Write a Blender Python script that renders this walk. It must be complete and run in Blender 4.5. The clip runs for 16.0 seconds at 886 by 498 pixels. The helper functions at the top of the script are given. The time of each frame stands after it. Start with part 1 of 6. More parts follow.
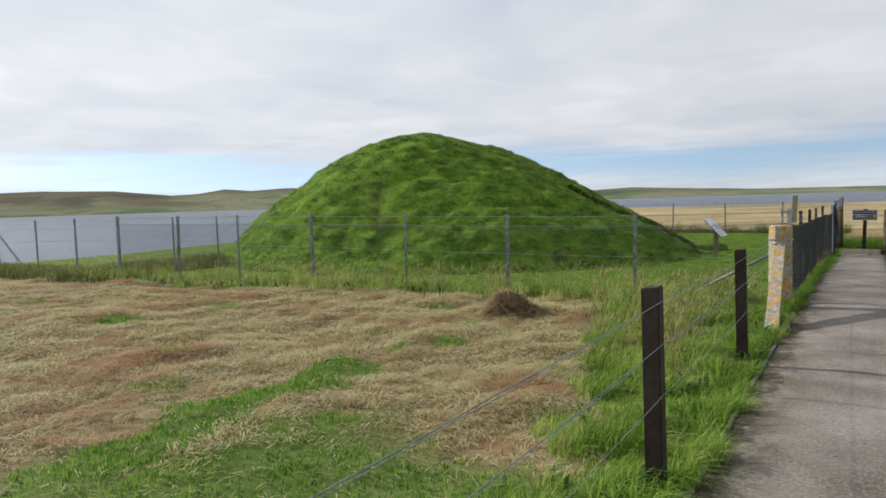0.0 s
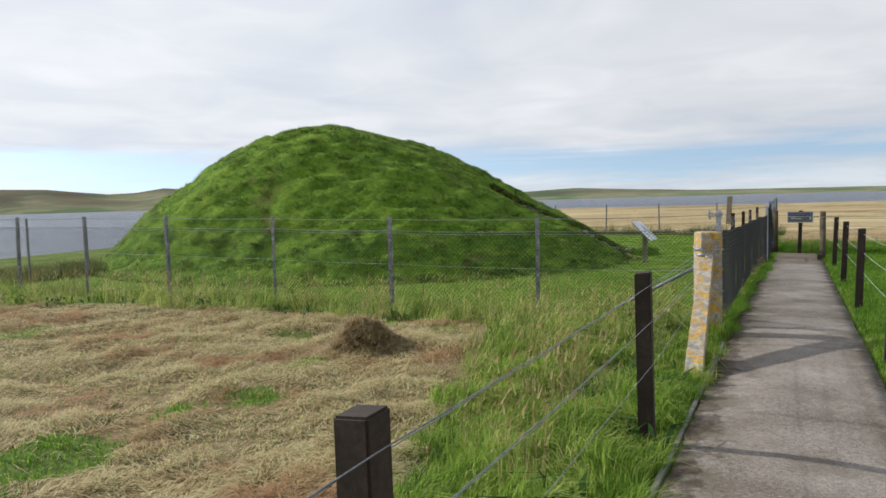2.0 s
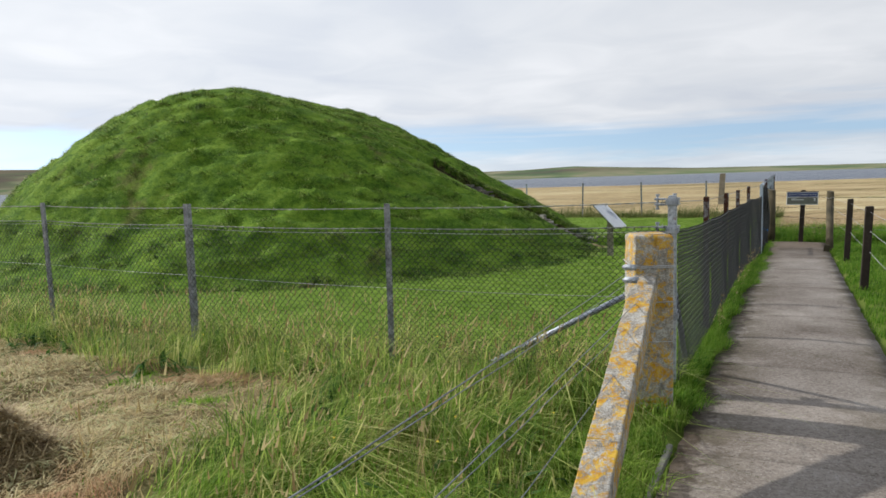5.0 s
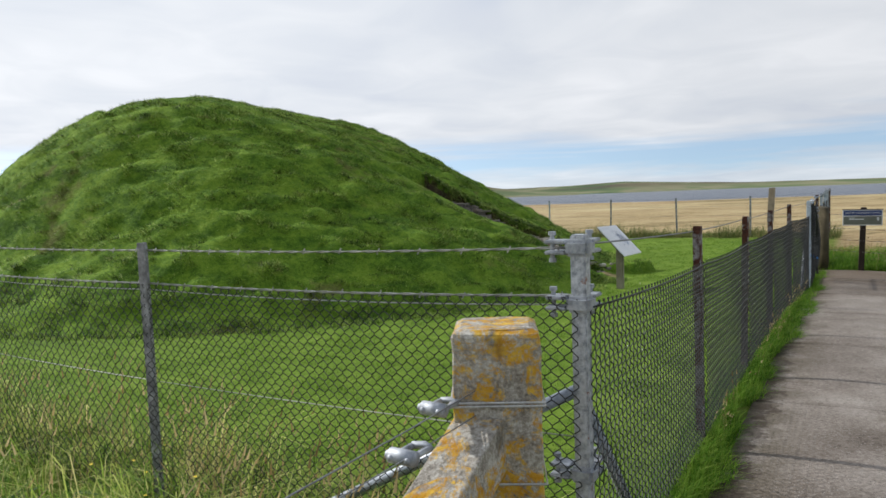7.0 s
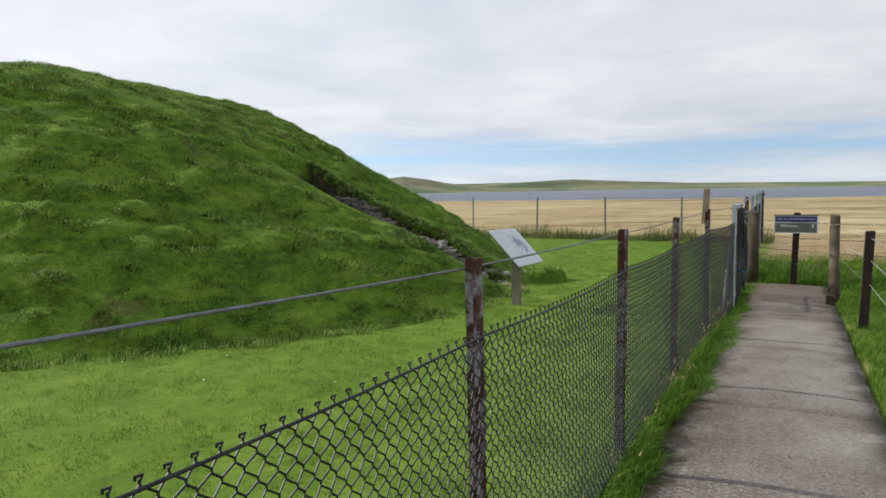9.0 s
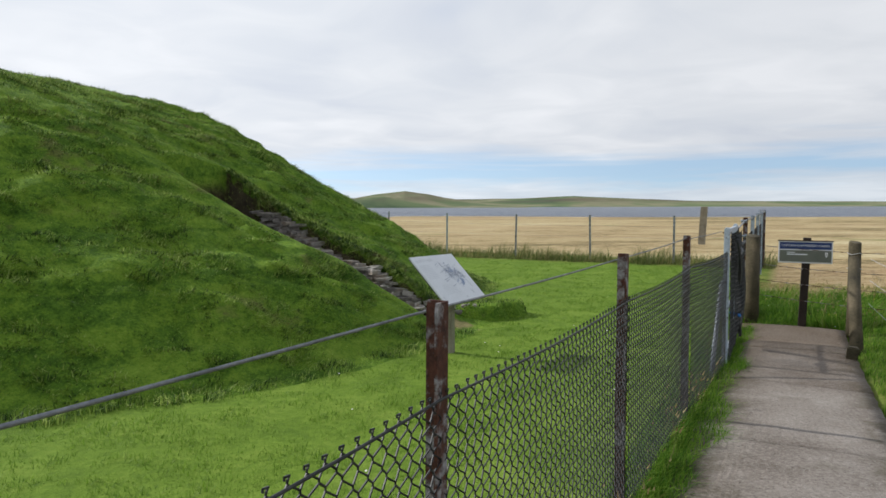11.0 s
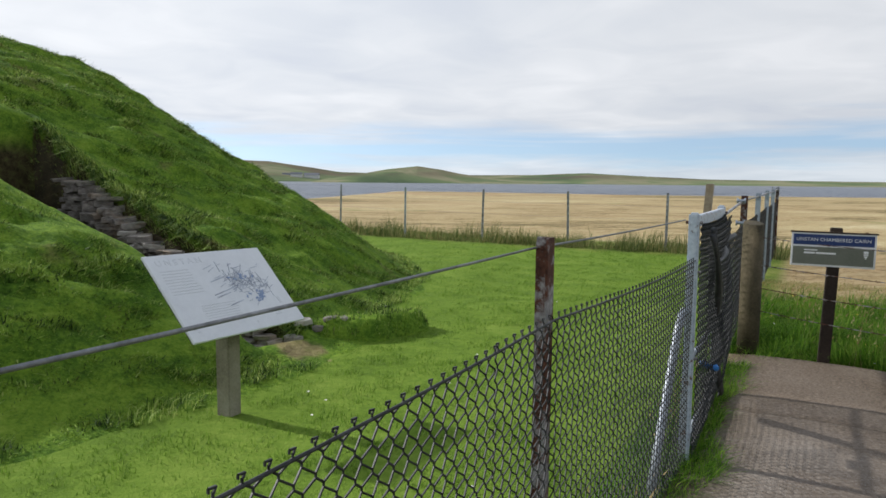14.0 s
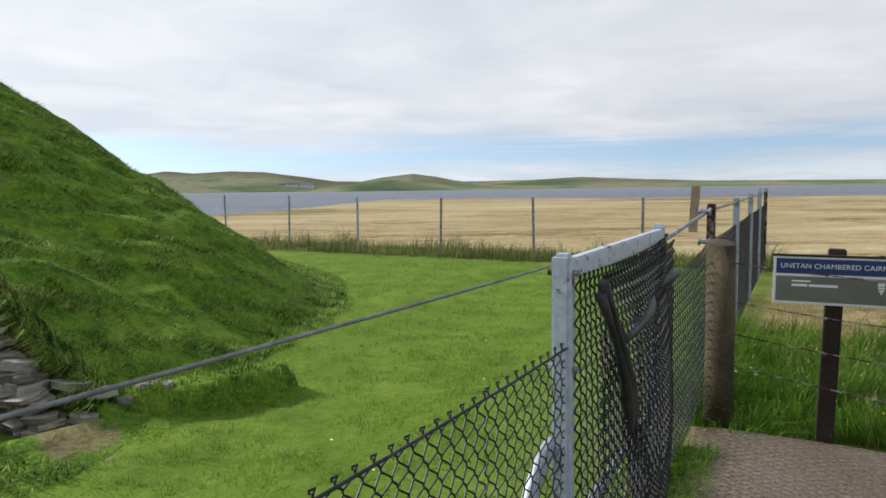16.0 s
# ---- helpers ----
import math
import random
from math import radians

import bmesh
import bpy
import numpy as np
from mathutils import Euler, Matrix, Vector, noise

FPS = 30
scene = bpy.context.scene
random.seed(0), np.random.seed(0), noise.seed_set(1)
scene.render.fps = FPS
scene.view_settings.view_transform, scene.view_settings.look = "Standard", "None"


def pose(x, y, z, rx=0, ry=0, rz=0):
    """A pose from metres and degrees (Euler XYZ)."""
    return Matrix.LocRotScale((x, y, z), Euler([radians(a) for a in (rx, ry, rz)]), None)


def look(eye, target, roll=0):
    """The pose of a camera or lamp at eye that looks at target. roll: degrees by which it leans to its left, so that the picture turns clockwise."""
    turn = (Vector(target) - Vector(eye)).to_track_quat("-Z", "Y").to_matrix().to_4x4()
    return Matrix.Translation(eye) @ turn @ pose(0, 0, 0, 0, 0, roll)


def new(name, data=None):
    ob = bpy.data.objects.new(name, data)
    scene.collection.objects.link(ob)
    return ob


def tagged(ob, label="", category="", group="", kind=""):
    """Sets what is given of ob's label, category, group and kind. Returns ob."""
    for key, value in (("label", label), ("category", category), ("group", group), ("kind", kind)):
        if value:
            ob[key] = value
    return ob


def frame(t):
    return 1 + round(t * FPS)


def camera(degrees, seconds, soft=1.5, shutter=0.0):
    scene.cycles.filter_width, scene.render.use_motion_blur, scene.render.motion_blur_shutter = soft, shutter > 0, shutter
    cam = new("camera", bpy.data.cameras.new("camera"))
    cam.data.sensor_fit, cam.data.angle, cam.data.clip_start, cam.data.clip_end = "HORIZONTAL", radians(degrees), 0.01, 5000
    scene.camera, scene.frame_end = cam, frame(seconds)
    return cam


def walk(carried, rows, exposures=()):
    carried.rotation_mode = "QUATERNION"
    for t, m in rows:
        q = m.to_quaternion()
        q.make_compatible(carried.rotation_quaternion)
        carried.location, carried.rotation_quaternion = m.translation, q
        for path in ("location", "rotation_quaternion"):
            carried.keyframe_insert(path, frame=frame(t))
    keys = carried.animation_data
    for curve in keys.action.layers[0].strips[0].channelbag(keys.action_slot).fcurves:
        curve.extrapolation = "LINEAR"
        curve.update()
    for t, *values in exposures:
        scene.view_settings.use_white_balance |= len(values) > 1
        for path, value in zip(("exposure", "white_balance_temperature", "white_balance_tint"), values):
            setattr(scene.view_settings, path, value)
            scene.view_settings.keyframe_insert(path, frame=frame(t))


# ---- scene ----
cam = camera(66.4, 16.0, 1.6)
# the whole path is levelled by this small turn, so that the far water lies level
LEVEL = pose(0, 0, 0, 0.33, -0.57, 0)
PATH = [
    (0, (0.117, 0.029, 1.502), (0.104, 2.023, 1.353), -2.3),
    (0.5, (0.331, 0.509, 1.466), (0.345, 2.5, 1.279), -2.2),
    (1, (0.581, 0.992, 1.449), (0.679, 2.981, 1.268), -2.5),
    (1.5, (0.924, 1.529, 1.451), (0.998, 3.521, 1.283), -1.8),
    (2, (1.192, 2.007, 1.447), (1.334, 3.996, 1.292), -2.1),
    (2.5, (1.506, 2.489, 1.438), (1.646, 4.474, 1.239), -1.5),
    (3, (1.806, 2.994, 1.437), (1.994, 4.966, 1.159), -1.1),
    (3.5, (2.147, 3.494, 1.431), (2.353, 5.462, 1.146), -3.0),
    (4, (2.414, 4.014, 1.406), (2.601, 5.989, 1.152), -3.1),
    (6.5, (3.996, 6.604, 1.331), (4.039, 8.595, 1.144), -2.2),
    (7, (4.331, 7.113, 1.323), (4.34, 9.107, 1.16), -2.7),
    (7.5, (4.631, 7.605, 1.323), (4.721, 9.594, 1.138), -2.1),
    (8, (4.947, 8.069, 1.322), (5.03, 10.06, 1.148), -2.3),
    (8.5, (5.19, 8.493, 1.314), (5.23, 10.484, 1.134), -2.0),
    (9, (5.522, 8.986, 1.277), (5.678, 10.972, 1.092), -1.4),
    (11.5, (6.855, 11.388, 1.24), (7.007, 13.378, 1.106), -0.2),
    (12, (7.129, 11.887, 1.217), (7.299, 13.875, 1.085), 0.9),
    (12.5, (7.415, 12.31, 1.218), (7.576, 14.298, 1.074), 0.8),
    (13, (7.678, 12.784, 1.187), (7.787, 14.776, 1.044), 0.2),
    (13.5, (8.006, 13.197, 1.167), (8.14, 15.188, 1.031), -0.6),
    (14, (8.284, 13.662, 1.15), (8.4, 15.647, 0.938), -0.0),
    (14.5, (8.526, 14.094, 1.159), (8.703, 16.074, 0.937), 0.7),
    (15, (8.795, 14.508, 1.171), (8.923, 16.489, 0.929), 0.3),
    (15.5, (9.054, 14.958, 1.167), (9.181, 16.942, 0.95), 0.2),
    (16, (9.339, 15.302, 1.154), (9.463, 17.289, 0.962), -1.3),
]
walk(cam, [(t, LEVEL @ look(eye, target, roll)) for t, eye, target, roll in PATH],
     exposures=[(0, -0.11, 6320, 10), (1.2, -0.09, 6320, 10), (2.5, 0.02, 6320, 10), (4, 0.03, 6320, 10), (7, 0.0, 6320, 10), (16, 0.0, 6320, 10)])

# ---- world, sun, exposure ----
SUN_EL, SUN_AZ = radians(31), math.atan2(-0.86, 0.51)     # azimuth from +y, towards +x
SUN_DIR = Vector((math.cos(SUN_EL) * math.sin(SUN_AZ), math.cos(SUN_EL) * math.cos(SUN_AZ), math.sin(SUN_EL)))
SUN_STRENGTH, SKY_STRENGTH, CLOUD = 4.3, 0.15, 1.0
scene.view_settings.exposure = 0.0


class Nodes:
    """Short notation for a node tree."""

    def __init__(self, tree):
        self.tree = tree
        tree.nodes.clear()

    def n(self, kind, **values):
        node = self.tree.nodes.new(kind)
        for key, value in values.items():
            setattr(node, key, value)
        return node

    def put(self, socket, value):
        if isinstance(value, bpy.types.NodeSocket):
            self.tree.links.new(value, socket)
        else:
            socket.default_value = value

    def math(self, op, a, b=0.0, c=0.0, clamp=False):
        node = self.n("ShaderNodeMath", operation=op, use_clamp=clamp)
        for socket, value in zip(node.inputs, (a, b, c)):
            self.put(socket, value)
        return node.outputs[0]

    def vec(self, op, a, b=(0, 0, 0)):
        node = self.n("ShaderNodeVectorMath", operation=op)
        self.put(node.inputs[0], a)
        if op == "SCALE":
            self.put(node.inputs[3], b)
        else:
            self.put(node.inputs[1], b)
        return node.outputs["Value" if op in ("DOT_PRODUCT", "LENGTH") else "Vector"]

    def noise(self, vector, scale, detail=4.0, rough=0.55, distort=0.0):
        node = self.n("ShaderNodeTexNoise")
        self.put(node.inputs["Vector"], vector)
        for key, value in (("Scale", scale), ("Detail", detail), ("Roughness", rough), ("Distortion", distort)):
            node.inputs[key].default_value = value
        return node.outputs["Fac"]

    def step(self, value, low, high):
        node = self.n("ShaderNodeMapRange", interpolation_type="SMOOTHSTEP")
        for key, v in (("Value", value), ("From Min", low), ("From Max", high)):
            self.put(node.inputs[key], v)
        return node.outputs[0]

    def mix(self, fac, a, b):
        node = self.n("ShaderNodeMix", data_type="RGBA")
        for socket, value in ((node.inputs[0], fac), (node.inputs[6], a), (node.inputs[7], b)):
            self.put(socket, (*value, 1) if isinstance(value, tuple) and len(value) == 3 else value)
        return node.outputs[2]

    def ramp(self, fac, stops):
        node = self.n("ShaderNodeValToRGB")
        while len(node.color_ramp.elements) < len(stops):
            node.color_ramp.elements.new(0.5)
        for element, (at, colour) in zip(node.color_ramp.elements, stops):
            element.position, element.color = at, (*colour, 1)
        self.put(node.inputs[0], fac)
        return node.outputs[0]


def build_world():
    world = bpy.data.worlds.new("sky")
    scene.world = world
    world.use_nodes = True
    k = Nodes(world.node_tree)
    sky = k.n("ShaderNodeTexSky", sky_type="NISHITA", sun_disc=False, sun_elevation=SUN_EL, sun_rotation=SUN_AZ,
              air_density=1.0, dust_density=0.6, ozone_density=1.5)
    where = k.n("ShaderNodeTexCoord").outputs["Generated"]
    part_ = k.n("ShaderNodeSeparateXYZ")
    k.put(part_.inputs[0], where)
    x, y, z = part_.outputs
    up = k.math("MAXIMUM", z, 0.0)
    raised = k.n("ShaderNodeCombineXYZ")
    for i_, v in enumerate((x, y, k.math("ADD", up, 0.11))):
        k.put(raised.inputs[i_], v)
    k.put(sky.inputs[0], k.vec("NORMALIZE", raised.outputs[0]))
    below = k.math("ADD", up, 0.10)
    flat = k.n("ShaderNodeCombineXYZ")
    k.put(flat.inputs[0], k.math("DIVIDE", x, below))
    k.put(flat.inputs[1], k.math("DIVIDE", y, below))
    big = k.noise(flat.outputs[0], 0.5, 3, 0.5, 0.3)
    small = k.noise(flat.outputs[0], 1.7, 4, 0.5, 0.8)
    # bands of cloud lie almost level near the horizon
    lay = k.n("ShaderNodeCombineXYZ")
    k.put(lay.inputs[0], k.math("MULTIPLY", x, 1.5))
    k.put(lay.inputs[1], k.math("MULTIPLY", y, 1.5))
    k.put(lay.inputs[2], k.math("MULTIPLY", z, 22.0))
    bands = k.noise(lay.outputs[0], 1.3, 5, 0.55, 0.4)
    tilt = k.math("ADD", up, k.math("MULTIPLY", k.math("SUBTRACT", bands, 0.5), 0.11))
    cover = k.step(tilt, 0.046, 0.088)
    low = k.math("MULTIPLY", k.math("SUBTRACT", 1.0, k.step(tilt, 0.018, 0.052)), 0.8)
    holes = k.math("MULTIPLY", k.step(big, 0.60, 0.72), 0.45)
    mask = k.math("MAXIMUM", k.math("MAXIMUM", k.math("SUBTRACT", cover, holes, clamp=True), low), 0.14)
    mask = k.math("MULTIPLY", mask, k.math("SUBTRACT", 1.0, k.math("MULTIPLY", k.step(z, 0.40, 0.72), 0.35)))     # the cloud opens overhead
    grey = k.math("ADD", k.math("MULTIPLY", big, 0.68), k.math("MULTIPLY", small, 0.32))
    shade = k.ramp(grey, [(0.36, (0.94, 0.95, 0.97)), (0.46, (0.84, 0.86, 0.89)), (0.54, (0.77, 0.80, 0.845)), (0.62, (0.71, 0.745, 0.81)), (0.70, (0.84, 0.865, 0.91))])
    blue = k.vec("SCALE", sky.outputs[0], SKY_STRENGTH)
    glare = k.step(k.vec("DOT_PRODUCT", where, tuple(SUN_DIR)), -0.1, 1.0)     # cloud is brighter towards the sun
    both = k.mix(mask, blue, k.vec("SCALE", shade, k.math("ADD", CLOUD * 0.84, k.math("MULTIPLY", glare, 0.22))))
    back = k.n("ShaderNodeBackground")
    k.put(back.inputs[0], both)
    k.tree.links.new(back.outputs[0], k.n("ShaderNodeOutputWorld").inputs[0])


build_world()
sun_data = bpy.data.lights.new("sun", "SUN")
sun_data.energy, sun_data.angle, sun_data.color = SUN_STRENGTH, radians(1.1), (1.0, 0.95, 0.88)
sun = new("sun", sun_data)
sun.matrix_world = look(SUN_DIR * 60, (0, 0, 0))

# ---- materials ----


def material(name, build, bump=0.0, bump_scale=80.0, distance=0.01, rough=0.8, metal=0.0, spec=0.3, tone=1.0):
    """build(k, position) gives the colour, or (colour, roughness); tone scales the colour."""
    m = bpy.data.materials.new(name)
    m.use_nodes = True
    k = Nodes(m.node_tree)
    where = k.n("ShaderNodeNewGeometry").outputs["Position"]
    made = build(k, where)
    colour, gloss = made if isinstance(made, tuple) and len(made) == 2 else (made, rough)
    if tone != 1.0:
        colour = k.vec("SCALE", colour, tone)
    shader = k.n("ShaderNodeBsdfPrincipled")
    k.put(shader.inputs["Base Color"], (*colour, 1) if isinstance(colour, tuple) else colour)
    k.put(shader.inputs["Roughness"], gloss)
    shader.inputs["Metallic"].default_value = metal
    shader.inputs["Specular IOR Level"].default_value = spec
    if bump:
        node = k.n("ShaderNodeBump")
        node.inputs["Strength"].default_value, node.inputs["Distance"].default_value = bump, distance
        k.put(node.inputs["Height"], k.noise(where, bump_scale, 5, 0.65))
        k.tree.links.new(node.outputs[0], shader.inputs["Normal"])
    k.tree.links.new(shader.outputs[0], k.n("ShaderNodeOutputMaterial").inputs[0])
    return m


def speckled(*colours, scale=6.0, fine=60.0, own=0.0):
    """Colours mixed by a coarse and a fine noise; own: how much each object or island differs."""
    def build(k, where):
        f = k.math("ADD", k.math("MULTIPLY", k.noise(where, scale, 4), 0.6), k.math("MULTIPLY", k.noise(where, fine, 4, 0.65), 0.4))
        if own:
            mine = k.n("ShaderNodeNewGeometry").outputs["Random Per Island"]
            f = k.math("ADD", f, k.math("MULTIPLY", k.math("SUBTRACT", mine, 0.5), own))
        count = len(colours)
        return k.ramp(f, [(0.32 + 0.36 * i / max(1, count - 1), c) for i, c in enumerate(colours)])
    return build


D = Vector((0.5226, 0.8526))        # along the path
N = Vector((0.8526, -0.5226))       # across it, to the right


def sn(s, n, z=0.0):
    """The place s metres along the path's line and n metres to its right."""
    return Vector((s * D.x + n * N.x, s * D.y + n * N.y, z))


def smooth(a, b, x):
    t = np.clip((x - a) / (b - a), 0, 1)
    return t * t * (3 - 2 * t)


def clods(x, y, scale, octaves=3, seed=0.0):
    """Uneven value noise between about -1 and 1, in clods of that size."""
    x, y = np.asarray(x, float) / scale, np.asarray(y, float) / scale
    z, a, total = 0.0, 1.0, 0.0
    for o in range(octaves):
        i, j = np.floor(x), np.floor(y)
        u, v = x - i, y - j
        u, v = u * u * (3 - 2 * u), v * v * (3 - 2 * v)
        corner = lambda p, q: np.mod(np.sin(p * 127.1 + q * 311.7 + (seed + o) * 74.7) * 43758.5453, 1.0)
        low = corner(i, j) * (1 - u) + corner(i + 1, j) * u
        high = corner(i, j + 1) * (1 - u) + corner(i + 1, j + 1) * u
        z, total = z + a * (2 * (low * (1 - v) + high * v) - 1), total + a
        x, y, a = x * 2.03 + 0.31 * y + 5.2, y * 2.03 - 0.31 * x + 1.7, a * 0.55
    return z / total * 1.6


SHORE_X, SHORE_Y = [-900, -60, -32, -24, -18, -13, -9, -4, 8, 90, 300, 900], [20, 18, 19, 21, 24, 31, 50, 88, 165, 150, 150, 170]
WATER = -1.6


def ground_z(x, y):
    """Height of the ground without the mound."""
    x, y = np.asarray(x, float), np.asarray(y, float)
    s, n = x * D.x + y * D.y, x * N.x + y * N.y
    z = 0.04 - 0.20 * smooth(4, 20, y) + 0.03 * smooth(24, 34, y)
    z = z + 0.05 * smooth(-1.0, -2.0, n) * smooth(11, 9, s) * np.sin(x * 0.9) * np.cos(y * 0.7)
    edge = np.interp(x, SHORE_X, SHORE_Y) - y
    wide = np.interp(x, [-60, -25, -13, -9, 0, 40], [4, 4, 5, 14, 55, 70])
    z = z - 1.5 * smooth(1, 0, edge / wide) - 4 * smooth(0, -25, edge)
    return z


MOUND = [-0.247, 22.305, 8.41, 5.125, 4.538, 3.395, 1.676, 0.079, 0.216, -0.06, -0.04, 0.003, -0.006, 0.0]
BUMPS = [0.06, -0.46, -0.47, 0.2, -0.13, 0.85, 0.72, 0.36, 0.06, -0.74, -0.41, 0.17, 0.26, -0.53, -0.75, -0.86, -0.65, -0.07, -0.0, -0.03, -0.08, -0.2, -0.16, 0.25, -0.0, 0.0, -0.19, 0.53, 0.28, -1.05]
PROF_X = np.linspace(0, 1, 60)


def profile():
    xs, ys = np.array([0, .25, .5, .75, 1.0]), np.array([*MOUND[3:7], 0])
    m = np.gradient(ys, xs)
    m[0], m[-1] = 0, -ys[3] / .25 * .7
    i = np.clip((PROF_X / .25).astype(int), 0, 3)
    t = (PROF_X - xs[i]) / .25
    return (2*t**3 - 3*t**2 + 1)*ys[i] + (t**3 - 2*t**2 + t)*.25*m[i] + (3*t**2 - 2*t**3)*ys[i+1] + (t**3 - t**2)*.25*m[i+1]


PROF_Y = profile()


def mound_rho(x, y):
    u, v = x - MOUND[0], y - MOUND[1]
    a, c = np.arctan2(v, u), MOUND[7:]
    reach = MOUND[2] * (1 + c[0]*np.cos(a) + c[1]*np.sin(a) + c[2]*np.cos(2*a) + c[3]*np.sin(2*a) + c[4]*np.cos(3*a) + c[5]*np.sin(3*a))
    reach = reach * (1 - 0.035 * np.exp(-((a + 0.10) / 0.22) ** 2))
    return np.hypot(u, v) / reach


def edge_of_cut(x, y):
    """How far inside the open passage cut a place lies; negative outside it."""
    s, n = x * D.x + y * D.y, x * N.x + y * N.y
    lip = 0.06 * np.sin(n * 3.1) + 0.05 * np.sin(n * 7.3 + 1)
    far = 20.58 + lip * 0.5
    near = 19.40 + 0.30 * np.clip(n + 7.3, 0, 1.9) + lip * 0.35
    return np.minimum(np.minimum(s - near, far - s), np.minimum(n + 7.85, -3.95 - n))


def mound_z(x, y, cut=True):
    """Height of the grassed mound, with the open passage cut into it."""
    x, y = np.asarray(x, float), np.asarray(y, float)
    rho = mound_rho(x, y)
    z = np.interp(rho, PROF_X, PROF_Y)
    b = np.zeros_like(z)
    for j in range(5):
        for i in range(6):
            b = b + BUMPS[j*6 + i] * np.exp(-((x + 7.5 - 3*i)**2 + (y - 16.5 - 3*j)**2) / 5.78)
    z = -0.1 + z + b * smooth(1, .75, rho)
    z = np.where(rho < 1, z, -0.1 - 1.5 * (rho - 1))
    # the turf dips towards the near lip of the cut
    s, n = x * D.x + y * D.y, x * N.x + y * N.y
    lip = 19.40 + 0.30 * np.clip(n + 7.3, 0, 1.9) - s
    z = z - 0.14 * smooth(1.7, 0.0, lip) * smooth(-0.5, -0.1, lip) * smooth(-8.7, -7.7, n) * smooth(-3.9, -4.9, n)
    if cut:
        d = edge_of_cut(x, y)
        floor = -0.16
        k = smooth(-0.07, 0.05, d)
        z = np.where(z > floor, z * (1 - k) + floor * k, z)
    return z

# ---- small builders ----


def mesh_from(name, verts, faces):
    me = bpy.data.meshes.new(name)
    me.from_pydata([tuple(v) for v in verts], [], faces)
    me.update()
    return me


def finish(bm, name, mat, smooth_shade=False):
    me = bpy.data.meshes.new(name)
    bmesh.ops.recalc_face_normals(bm, faces=bm.faces)
    if smooth_shade:
        for f in bm.faces:
            f.smooth = True
    bm.to_mesh(me)
    bm.free()
    me.materials.append(mat)
    return me


def part(name, bm, mat, parent=None, label="", smooth_shade=False):
    """Links a bmesh as one mesh object under a thing or a part; its vertices are in world metres."""
    ob = new(name, finish(bm, name, mat, smooth_shade))
    if parent is not None:
        ob.parent = parent
        ob.matrix_parent_inverse = Matrix.Translation(-parent_base(parent))
    return tagged(ob, label) if label else ob


def parent_base(ob):
    return Vector(ob.location) if ob.parent is None else Vector()


def thing(name, at, label, category, group="", kind=""):
    ob = new(name)
    ob.location = at
    ob.empty_display_size = 0.1
    return tagged(ob, label, category, group, kind)


def add_box(bm, m, sx, sy, sz, bevel=0.0, taper=1.0):
    """A box on the base of the pose m: sx by sy by sz, bevelled, narrowing to the top by taper."""
    made = bmesh.ops.create_cube(bm, size=1.0)["verts"]
    for v in made:
        k = taper if v.co.z > 0 else 1.0
        v.co = Vector((v.co.x * sx * k, v.co.y * sy * k, (v.co.z + 0.5) * sz))
    if bevel:
        edges = list({e for v in made for e in v.link_edges})
        got = bmesh.ops.bevel(bm, geom=edges, offset=bevel, segments=2, affect="EDGES")
        made = list({v for f in got["faces"] for v in f.verts} | {v for v in made if v.is_valid})
    bmesh.ops.transform(bm, matrix=m, verts=made)
    return made


def tube_into(bm, points, radius, sides=6, cap=True):
    """A round bar along the points."""
    points = [Vector(p) for p in points]
    rings = []
    for i, p in enumerate(points):
        way = (points[min(i + 1, len(points) - 1)] - points[max(i - 1, 0)]).normalized()
        side = way.cross(Vector((0, 0, 1)) if abs(way.z) < 0.95 else Vector((1, 0, 0))).normalized()
        up = side.cross(way)
        r = radius[i] if isinstance(radius, (list, tuple)) else radius
        rings.append([bm.verts.new(p + (side * math.cos(a) + up * math.sin(a)) * r) for a in [2 * math.pi * k / sides for k in range(sides)]])
    for a, b in zip(rings, rings[1:]):
        for k in range(sides):
            bm.faces.new((a[k], a[(k + 1) % sides], b[(k + 1) % sides], b[k]))
    if cap:
        bm.faces.new(list(reversed(rings[0])))
        bm.faces.new(rings[-1])


def upright(x, y, z, turn=0.0, lean_x=0.0, lean_y=0.0):
    return pose(x, y, z, lean_x, lean_y, turn)


PATH_TURN = -math.degrees(math.atan2(D.x, D.y))     # a thing whose y runs along the path

# ---- materials of the setting ----
WORN = (7.40, 19.28)        # trodden bare soil before the passage


